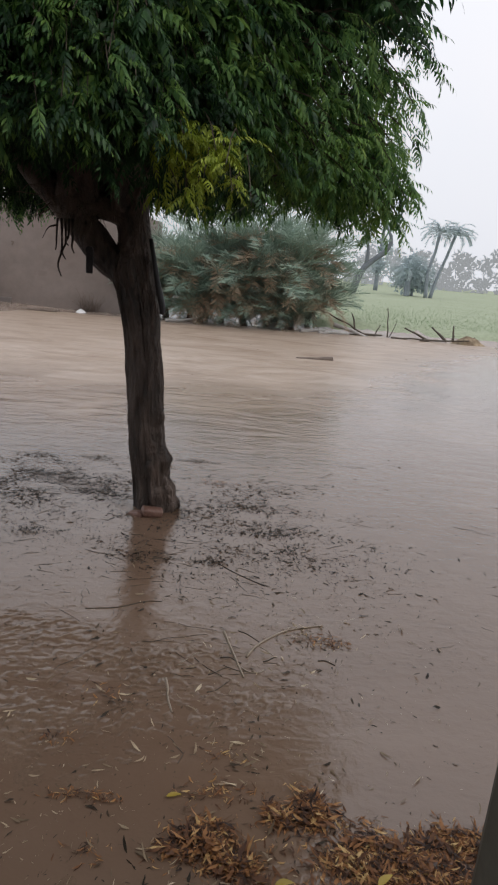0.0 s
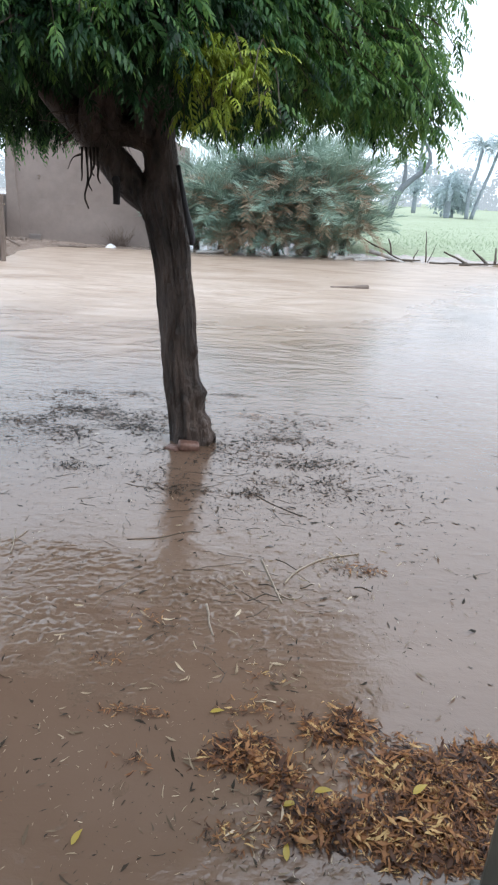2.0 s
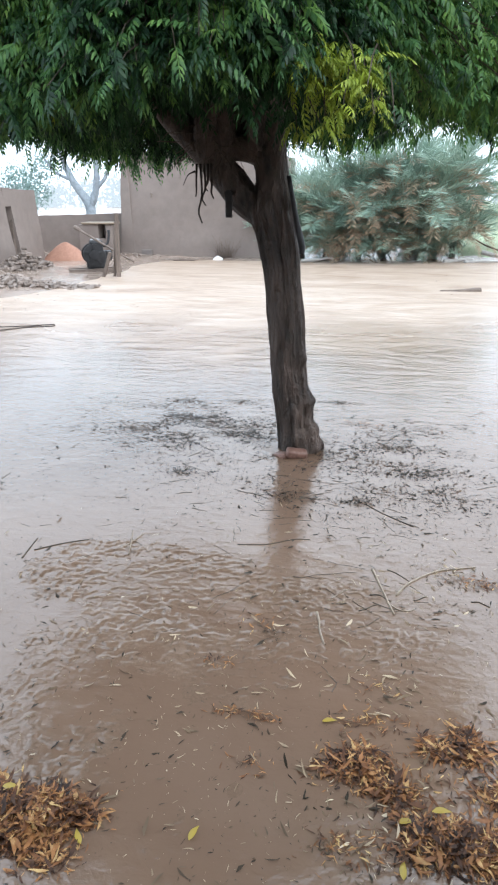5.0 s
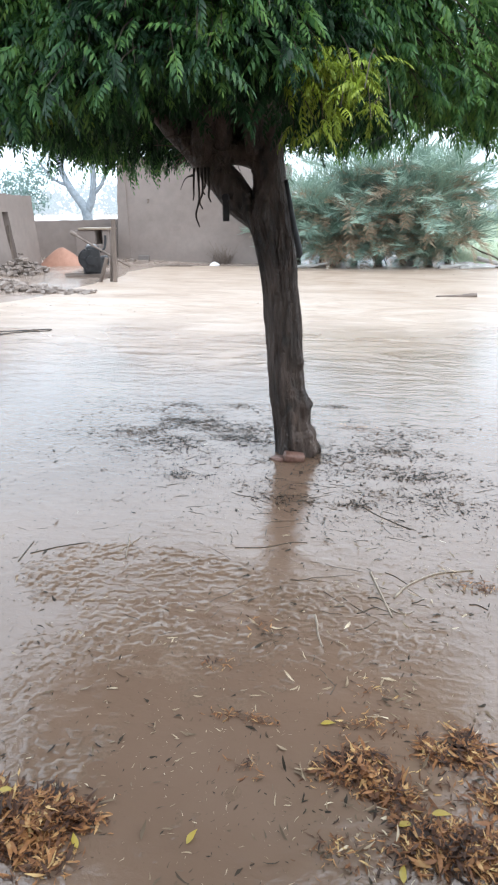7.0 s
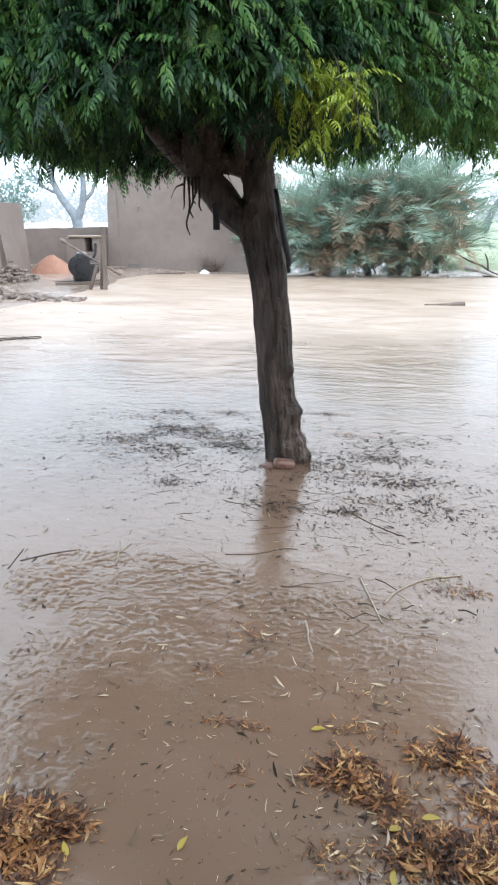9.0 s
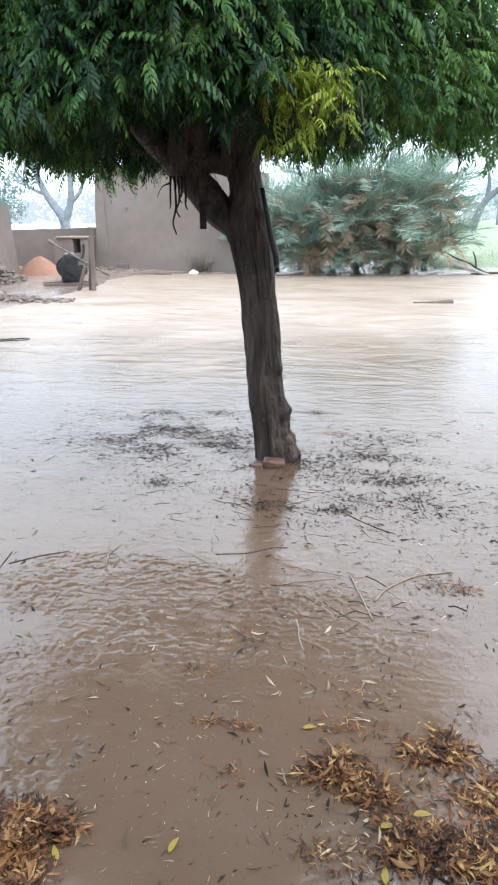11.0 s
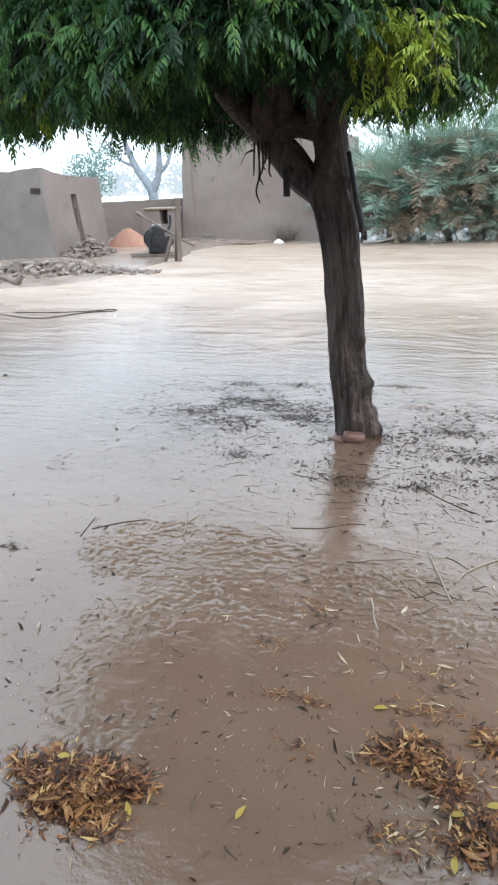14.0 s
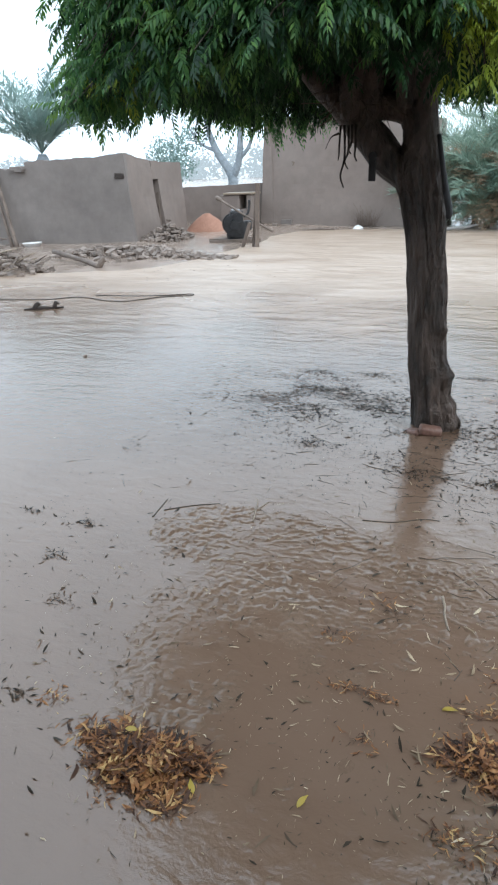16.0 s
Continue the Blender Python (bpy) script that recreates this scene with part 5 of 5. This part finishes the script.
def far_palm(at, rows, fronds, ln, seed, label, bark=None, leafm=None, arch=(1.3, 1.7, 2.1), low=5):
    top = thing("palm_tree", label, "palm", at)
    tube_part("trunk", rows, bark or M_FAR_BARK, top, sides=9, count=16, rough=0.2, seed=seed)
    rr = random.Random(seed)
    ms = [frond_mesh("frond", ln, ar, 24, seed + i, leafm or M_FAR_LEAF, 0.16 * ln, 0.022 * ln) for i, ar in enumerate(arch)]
    tip = Vector(rows[-1][:3])
    for k in range(fronds):
        f = new("frond", rr.choice(ms))
        f.parent = top
        f.matrix_basis = Matrix.Translation(tip) @ pose(0, 0, 0, 0, 0, rr.uniform(0, 360)) @ pose(0, 0, 0, rr.uniform(-20, 20), -rr.uniform(low, 87), 0)
    return top


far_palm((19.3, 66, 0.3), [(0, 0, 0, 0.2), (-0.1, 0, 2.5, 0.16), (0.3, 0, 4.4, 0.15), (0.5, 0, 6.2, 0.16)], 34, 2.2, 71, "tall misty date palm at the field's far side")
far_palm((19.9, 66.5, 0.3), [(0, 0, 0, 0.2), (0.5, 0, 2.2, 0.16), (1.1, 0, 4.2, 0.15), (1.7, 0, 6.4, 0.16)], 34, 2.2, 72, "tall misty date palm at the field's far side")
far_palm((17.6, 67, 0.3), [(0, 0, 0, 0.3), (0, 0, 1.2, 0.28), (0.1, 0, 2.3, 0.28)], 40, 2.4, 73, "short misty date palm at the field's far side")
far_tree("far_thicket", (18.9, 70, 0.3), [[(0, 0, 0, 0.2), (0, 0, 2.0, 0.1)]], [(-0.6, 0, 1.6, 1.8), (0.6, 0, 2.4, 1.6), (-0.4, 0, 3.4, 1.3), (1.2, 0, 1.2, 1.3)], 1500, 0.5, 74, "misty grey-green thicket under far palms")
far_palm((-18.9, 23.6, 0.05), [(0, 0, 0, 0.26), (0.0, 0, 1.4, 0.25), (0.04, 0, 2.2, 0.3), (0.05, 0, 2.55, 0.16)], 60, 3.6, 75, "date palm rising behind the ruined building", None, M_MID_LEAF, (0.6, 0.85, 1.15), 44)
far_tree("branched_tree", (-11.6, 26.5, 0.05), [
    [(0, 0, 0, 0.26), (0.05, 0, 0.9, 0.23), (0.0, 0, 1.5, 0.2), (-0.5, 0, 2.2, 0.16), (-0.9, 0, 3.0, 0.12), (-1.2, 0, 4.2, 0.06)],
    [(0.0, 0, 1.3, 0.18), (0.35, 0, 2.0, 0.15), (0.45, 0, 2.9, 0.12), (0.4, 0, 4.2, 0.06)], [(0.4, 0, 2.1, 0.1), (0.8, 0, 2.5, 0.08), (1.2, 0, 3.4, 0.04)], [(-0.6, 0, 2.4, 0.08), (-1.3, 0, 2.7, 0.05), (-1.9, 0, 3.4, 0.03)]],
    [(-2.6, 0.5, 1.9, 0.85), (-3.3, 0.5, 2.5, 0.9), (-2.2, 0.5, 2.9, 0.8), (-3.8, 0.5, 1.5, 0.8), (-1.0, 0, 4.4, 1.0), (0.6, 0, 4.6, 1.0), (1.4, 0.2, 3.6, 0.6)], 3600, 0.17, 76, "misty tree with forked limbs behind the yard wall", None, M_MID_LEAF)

# belt of woods far off, the mist on it painted by its own glow
rng = np.random.default_rng(21)
blobs, bl_x = [], np.arange(-260, 320, 5.0)
for x in bl_x:
    h = 7 + 4 * noise.noise(Vector((x * 0.03, 0, 4))) + 2.5 * noise.noise(Vector((x * 0.13, 0, 9)))
    h += 7.0 * math.exp(-((x - 100) / 40) ** 2)
    for z in np.arange(1.0, h, 2.2):
        blobs.append((x + rng.uniform(-2, 2), 210 + rng.uniform(-6, 6), z, rng.uniform(2.2, 3.6)))
p, s = leaf_cloud(rng, blobs, 22000, 2.0)
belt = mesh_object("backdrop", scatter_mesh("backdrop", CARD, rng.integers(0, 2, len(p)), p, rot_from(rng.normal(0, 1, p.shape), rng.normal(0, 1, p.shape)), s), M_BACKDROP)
tagged(belt, "far belt of woods, glowing pale in place of rain mist", "woods", kind="stuff")

# ---------------------------------------------------------------- the near post
post = thing("veranda_post", "slim grey-green painted post on a square foot", "post", (0.69, 1.0, float(ground_z(0.69, 1.0))))
part("shaft", box_bm((0.17, 0.17, 2.66), (0, 0, 1.33), 0.02), M_POST, post)
part("foot", box_bm((0.2, 0.2, 0.08), (0, 0, 0.04), 0.01), M_POST, post)

# ---------------------------------------------------------------- litter on mud and water
rng = np.random.default_rng(31)


def shrivelled(width, bend, curl, cup, seed):
    """A dry leaf along +x, curved sideways, curled along its length and cupped, with a ragged edge: 8 triangles."""
    rr = random.Random(seed)
    v = []
    for i in range(5):
        u = i / 4
        half = width * (0.12, 0.46, 0.5, 0.34, 0.05)[i] * rr.uniform(0.65, 1.2)
        mid = np.array((u - 0.12 * abs(bend) * u * u, bend * u * u + rr.uniform(-0.02, 0.02), curl * (u - 0.45) ** 2 + rr.uniform(-0.03, 0.03)))
        tilt = rr.uniform(-0.4, 0.4)
        v += [mid + (0, half, cup * half + tilt * half), mid + (0, -half * rr.uniform(0.7, 1.1), cup * half - tilt * half)]
    t = [q for i in range(4) for q in ((2 * i, 2 * i + 1, 2 * i + 2), (2 * i + 2, 2 * i + 1, 2 * i + 3))]
    return np.array(v), np.array(t)


lr = random.Random(5)
LIT = [shrivelled(lr.uniform(0.10, 0.26), lr.uniform(-0.35, 0.35), lr.uniform(-0.1, 0.35), lr.uniform(0, 0.6), 10 + k) for k in range(12)]
SCRAPS = [shrivelled(lr.choice((0.08, 0.14, 0.22, 0.35)), lr.uniform(-0.4, 0.4), lr.uniform(0, 0.05), 0.05, 40 + k) for k in range(12)]
PILED = [shrivelled(lr.uniform(0.12, 0.32), lr.uniform(-0.4, 0.4), lr.uniform(-0.3, 0.5), lr.uniform(0.1, 0.9), 70 + k) for k in range(16)]


def litter(name, xy, z, size, tilt, material, seed, shapes=None):
    rg = np.random.default_rng(seed)
    n = len(xy)
    yaw = rg.uniform(0, 2 * np.pi, n)
    d = np.stack([np.cos(yaw), np.sin(yaw), rg.normal(0, tilt, n)], -1)
    up = np.stack([rg.normal(0, tilt, n), rg.normal(0, tilt, n), np.ones(n)], -1)
    shapes = shapes or (SCRAPS if material is M_BITS else LIT)
    return mesh_object(name, scatter_mesh(name, shapes, rg.integers(0, len(shapes), n), np.column_stack([xy, z]), rot_from(d, up), size), material)


def surface(x, y):
    return np.maximum(ground_z(x, y), 0.0)


def leaf_pile(blobs, count, seed, label):
    """Drifts of fallen leaves: blobs (x, y, rx, ry, height, weight)."""
    rg = np.random.default_rng(seed)
    b = np.array(blobs)
    k = rg.choice(len(b), count, p=b[:, 5] / b[:, 5].sum())
    a, d = rg.uniform(0, 2 * np.pi, count), np.sqrt(rg.random(count)) * rg.choice([0.9, 1.0, 1.0, 1.1, 1.5], count)
    wob = 1 + 0.2 * np.sin(3 * a + k) + 0.12 * np.sin(7 * a + 2 * k)
    x, y = b[k, 0] + b[k, 2] * d * wob * np.cos(a), b[k, 1] + b[k, 3] * d * wob * np.sin(a)
    z = surface(x, y) + 0.004 + b[k, 4] * np.clip(1 - d ** 2, 0, 1) * rg.uniform(0.1, 1.0, count)
    bits = np.column_stack([x + rg.normal(0, 0.03, count), y + rg.normal(0, 0.025, count)])[::2]
    dark = litter("leaf_mush", bits, surface(bits[:, 0], bits[:, 1]) + 0.003, rg.uniform(0.01, 0.03, len(bits)), 0.2, M_LITTER, seed + 5)
    tagged(dark, "dark leaf mush under and round the leaf drift", "leaf mush", kind="stuff")
    ob = litter("leaf_pile", np.column_stack([x, y]), z, 0.014 + np.minimum(rg.exponential(0.013, count), 0.04), 0.28, M_LITTER, seed + 1, PILED)
    return tagged(ob, label, "leaf pile", kind="stuff")


leaf_pile([(0.60, 1.40, 0.21, 0.14, 0.035, 5), (0.50, 1.24, 0.2, 0.09, 0.03, 3), (0.27, 1.26, 0.14, 0.07, 0.03, 2.2), (0.36, 1.60, 0.07, 0.07, 0.025, 0.9), (0.02, 1.47, 0.10, 0.075, 0.025, 1.3), (0.13, 1.40, 0.07, 0.05, 0.02, 0.7),
           (0.84, 1.52, 0.12, 0.05, 0.02, 0.8), (0.25, 1.58, 0.05, 0.04, 0.015, 0.4), (0.66, 1.2, 0.12, 0.05, 0.02, 0.9)], 6800, 51, "wide drift of sodden brown and yellow leaves")
leaf_pile([(-0.92, 1.14, 0.155, 0.085, 0.04, 5), (-0.82, 1.17, 0.10, 0.07, 0.04, 2), (-0.78, 1.05, 0.07, 0.05, 0.012, 0.35)], 3200, 52, "small heap of sodden brown leaves")


def spots(centres, count, seed):
    rg = np.random.default_rng(seed)
    c = np.array(centres)
    k = rg.choice(len(c), count, p=c[:, 4] / c[:, 4].sum())
    return np.column_stack([rg.normal(c[k, 0], c[k, 2]), rg.normal(c[k, 1], c[k, 3])]), rg


xy, rg = spots([(-0.2, 1.5, 0.7, 0.4, 5), (0.3, 2.5, 0.5, 0.25, 2), (0.42, 2.62, 0.07, 0.06, 0.6), (-0.4, 2.2, 0.8, 0.6, 2), (0.15, 1.82, 0.07, 0.05, 0.6), (-1.3, 1.6, 0.3, 0.4, 0.7), (0.1, 1.25, 0.15, 0.12, 1.5)], 1300, 61)
tagged(litter("fallen_leaves", xy, surface(xy[:, 0], xy[:, 1]) + 0.004, np.minimum(0.009 + rg.exponential(0.014, len(xy)), 0.055), 0.3, M_PALE_LITTER, 62), "pale narrow fallen leaves strewn over wet mud", "leaves", kind="stuff")
xy, rg = spots([(-1.2, 4.5, 0.4, 0.28, 5), (-1.0, 4.15, 0.35, 0.2, 2), (-1.3, 4.4, 0.6, 0.45, 5), (0.25, 4.25, 0.4, 0.45, 5), (0.32, 3.55, 0.35, 0.33, 4), (-0.4, 3.35, 0.35, 0.3, 1.5), (0.6, 2.6, 0.6, 0.6, 0.5), (-1.9, 2.2, 0.3, 0.6, 0.5), (1.5, 4.0, 0.8, 1.2, 0.4)], 24000, 63)
clot = vnoise(xy[:, 0] * 3.2 + 0.8 * xy[:, 1], xy[:, 1] * 5.5, 77) + 0.5 * vnoise(xy[:, 0] * 9, xy[:, 1] * 14, 78)
xy = xy[(np.hypot(xy[:, 0] + 0.46, xy[:, 1] - 4.1) > 0.17) & (clot > rg.uniform(0.45, 1.0, len(xy)))]
sz = np.random.default_rng(68).exponential(0.013, len(xy)) + 0.006
tagged(litter("floating_litter", xy, surface(xy[:, 0], xy[:, 1]) + 0.001, np.minimum(sz, 0.05), 0.08, M_BITS, 64), "dark sodden leaf scraps floating round the tree", "litter", kind="stuff")
xy, rg = spots([(-0.3, 1.6, 0.7, 0.5, 4), (-0.9, 1.9, 0.4, 0.5, 2), (0.2, 2.3, 0.5, 0.3, 2), (-0.3, 3.2, 0.4, 0.5, 1.5), (0.1, 1.15, 0.4, 0.15, 1.5)], 2600, 71)
tagged(litter("leaf_crumbs", xy, surface(xy[:, 0], xy[:, 1]) + 0.003, 0.003 + np.minimum(rg.exponential(0.004, len(xy)), 0.014), 0.4, M_PALE_LITTER, 72), "pale crumbs of broken leaf over wet mud", "litter", kind="stuff")
xy, rg = spots([(-0.3, 1.5, 0.8, 0.45, 4), (0.15, 1.3, 0.35, 0.2, 3), (-1.1, 1.5, 0.3, 0.4, 1.5), (0.1, 2.4, 0.5, 0.3, 1.5)], 1100, 73)
tagged(litter("leaf_scraps", xy, surface(xy[:, 0], xy[:, 1]) + 0.003, 0.006 + np.minimum(rg.exponential(0.01, len(xy)), 0.04), 0.3, M_BITS, 74), "dark sodden leaf scraps over wet mud", "litter", kind="stuff")
xy, rg = spots([(-1.25, 4.35, 0.55, 0.40, 4), (-1.6, 3.7, 0.55, 0.5, 2), (-0.9, 3.5, 0.4, 0.3, 1.5), (0.25, 4.1, 0.45, 0.5, 3), (0.1, 4.9, 0.5, 0.4, 1.2), (0.4, 3.3, 0.4, 0.4, 1.5)], 7500, 67)
xy = xy[np.hypot(xy[:, 0] + 0.46, xy[:, 1] - 4.1) > 0.17]
tagged(litter("floating_specks", xy, surface(xy[:, 0], xy[:, 1]) + 0.001, np.random.default_rng(69).uniform(0.006, 0.019, len(xy)), 0.08, M_BITS, 70), "fine dark specks of leaf floating round the tree", "litter", kind="stuff")
# wads of sodden leaves and twigs
WADS = ((-1.52, 5.06, 0.17, 0.05), (-1.03, 5.1, 0.15, 0.03), (-0.96, 4.3, 0.2, 0.05), (-1.7, 4.3, 0.16, 0.05), (-0.02, 4.67, 0.13, 0.06), (-0.22, 5.2, 0.15, 0.04), (-1.1, 3.57, 0.15, 0.05), (0.34, 3.74, 0.15, 0.05),
        (0.49, 3.6, 0.07, 0.04), (-0.39, 3.31, 0.16, 0.07), (0.0, 3.3, 0.13, 0.05), (-1.88, 2.26, 0.05, 0.03), (-2.18, 3.17, 0.06, 0.09), (-1.85, 1.97, 0.05, 0.04), (-1.62, 1.7, 0.06, 0.03), (-2.23, 2.28, 0.05, 0.02),
        (-1.43, 1.22, 0.07, 0.03), (-1.3, 1.25, 0.05, 0.04), (0.53, 2.56, 0.11, 0.05), (0.08, 1.82, 0.08, 0.05), (-0.33, 2.05, 0.05, 0.04), (-0.25, 4.02, 0.10, 0.10), (-0.62, 3.9, 0.08, 0.05), (-1.35, 4.65, 0.22, 0.06), (0.2, 4.2, 0.16, 0.06), (-0.38, 2.12, 0.07, 0.05), (-0.5, 1.86, 0.06, 0.03), (-0.3, 1.42, 0.05, 0.04), (0.0, 1.2, 0.09, 0.05), (-0.35, 1.62, 0.09, 0.02), (0.05, 1.65, 0.1, 0.04))
for k, (x, y, sx, sy) in enumerate(WADS):
    rg = np.random.default_rng(300 + k)
    n = int(100 + 9000 * sx * sy) if sx > 0.08 else 40
    xy = np.column_stack([rg.normal(x, sx * 0.6, n), rg.normal(y, sy * 0.6, n)])
    lift = 0.014 * np.exp(-((xy[:, 0] - x) / sx) ** 2 - ((xy[:, 1] - y) / sy) ** 2) * rg.random(n)
    ob = litter("litter_wad", xy, surface(xy[:, 0], xy[:, 1]) + 0.001 + lift, rg.uniform(0.008, 0.034, n), 0.2, M_LITTER if k in (4, 17, 18, 19) or k > 24 else M_BITS, 400 + k)
    tagged(ob, "matted wad of sodden dark leaves in shallow water" if y > 2.7 or x < -1 else "small wad of sodden leaves on the mud", "litter", kind="stuff")
xy, rg = spots([(2.6, 8.0, 1.6, 3.0, 2), (3.6, 15, 2.0, 2.0, 2), (-6.5, 10.5, 1.5, 0.8, 2), (-3, 6, 2.2, 1.5, 1)], 420, 65)
tagged(litter("drifting_litter", xy, surface(xy[:, 0], xy[:, 1]) + 0.001, 0.012 + 0.006 * xy[:, 1].clip(0, 12) * rg.uniform(0.3, 1.0, len(xy)), 0.05, M_BITS, 66), "dark scraps drifting on the open flood", "litter", kind="stuff")

# twigs strewn about
r = random.Random(77)
many = []
for k in range(170):
    a, d = r.uniform(0, 6.28), abs(r.gauss(0, 0.9))
    x, y = -0.3 + 1.5 * d * math.cos(a), 3.3 + 1.3 * d * math.sin(a)
    if y < 0.9 or math.hypot(x + 0.46, y - 4.1) < 0.3:
        continue
    many.append((stick_points(r, (x, y, gz(x, y) + 0.0005), r.choice((0.06, 0.1, 0.14, 0.25)), r.uniform(-0.8, 0.8) if k % 2 else r.uniform(0, 6.28), 0.0, r.uniform(0.0009, 0.002), 0.16), dict(sides=4, count=5)))
tw = mesh_object("twig_litter", tubes_mesh("twig_litter", many), M_TWIG)
tagged(tw, "thin dark twigs strewn over mud and water", "twigs", kind="stuff")


def flat_stick(pts, rad, material, label):
    rad *= 0.6
    rows = [(x, y, gz(x, y) + rad * 0.4, rad * (1 - 0.4 * i / len(pts))) for i, (x, y) in enumerate(pts)]
    return loose_stick("stick", rows, material, label, "stick", sides=6, rough=0.2)


flat_stick([(0.163, 2.404), (0.22, 2.508), (0.345, 2.627), (0.45, 2.67), (0.532, 2.699)], 0.010, M_STALK, "pale curved peeled stick on the mud")
flat_stick([(0.063, 2.596), (0.09, 2.49), (0.111, 2.412), (0.15, 2.263)], 0.009, M_STALK, "pale brown straight stick on the mud")
flat_stick([(-0.165, 2.225), (-0.15, 2.16), (-0.145, 2.11), (-0.121, 2.026)], 0.009, M_STALK, "short pale stick on the mud")
flat_stick([(0.27, 3.06), (0.18, 3.13), (0.09, 3.21), (0.02, 3.29)], 0.006, M_TWIG, "long thin dark stick in shallow water")
flat_stick([(-1.60, 2.42), (-1.61, 2.51), (-1.62, 2.61)], 0.006, M_TWIG, "forked dark twig in shallow water")
flat_stick([(-1.58, 2.50), (-1.46, 2.59), (-1.336, 2.653)], 0.006, M_TWIG, "forked dark twig in shallow water")
flat_stick([(-1.10, 2.53), (-1.13, 2.65), (-1.168, 2.77)], 0.006, M_STALK, "short pale stick on the mud")
flat_stick([(-1.15, 2.60), (-1.12, 2.68), (-1.10, 2.75)], 0.005, M_STALK, "short pale stick on the mud")
rs = random.Random(8)
for k in range(14):
    x, y, yaw, ln = 0.12 + rs.gauss(0, 0.16), 2.33 + rs.gauss(0, 0.07), rs.uniform(-0.9, 0.9), rs.uniform(0.05, 0.16)
    flat_stick([(x + u * ln * math.cos(yaw), y + u * ln * math.sin(yaw) + 0.02 * math.sin(3 * u + k)) for u in (0, 0.4, 0.7, 1.0)], rs.uniform(0.003, 0.006),
               M_STALK if k % 3 == 0 else M_TWIG, "short broken twig on rippled mud")
flat_stick([(-0.6, 2.72), (-0.45, 2.75), (-0.33, 2.82), (-0.25, 2.83)], 0.005, M_TWIG, "thin dark twig on wet mud")
for x, y, s, yaw in ((-0.42, 1.15, 0.05, 1.2), (-0.1, 1.63, 0.05, 0.2), (0.14, 1.14, 0.055, 1.5), (0.5, 1.33, 0.06, 0.6), (0.22, 1.32, 0.055, 0.1), (0.13, 1.3, 0.05, 0.2), (-0.98, 1.19, 0.05, 0.1), (-0.7, 1.09, 0.05, 2.2)):
    u = np.linspace(0, 1, 9)
    half = 0.19 * np.sin(np.pi * u ** 0.8) * (1 - 0.25 * u)
    mid = np.stack([u, 0.05 * np.sin(3 * u), -0.12 * (u - 0.4) ** 2], -1)
    v = np.concatenate([mid + np.stack([0 * u, half, 0.25 * half], -1), mid, mid - np.stack([0 * u, half, -0.25 * half], -1)])
    t = [q for i in range(8) for b in (0, 9) for q in ((i + b, i + b + 9, i + b + 1), (i + b + 1, i + b + 9, i + b + 10))]
    me = fast_mesh("yellow_leaf", v * s, t)
    ob = mesh_object("yellow_leaf", me, M_YELLOW)
    high = 0.045 if (0.2 < x < 0.6 and y < 1.4) or x < -0.9 else 0.008
    ob.location, ob.rotation_euler = (x, y, gz(x, y) + high), (0.1, -0.05, yaw)
    tagged(ob, "single bright yellow fallen leaf", "leaf", "yellow leaves")
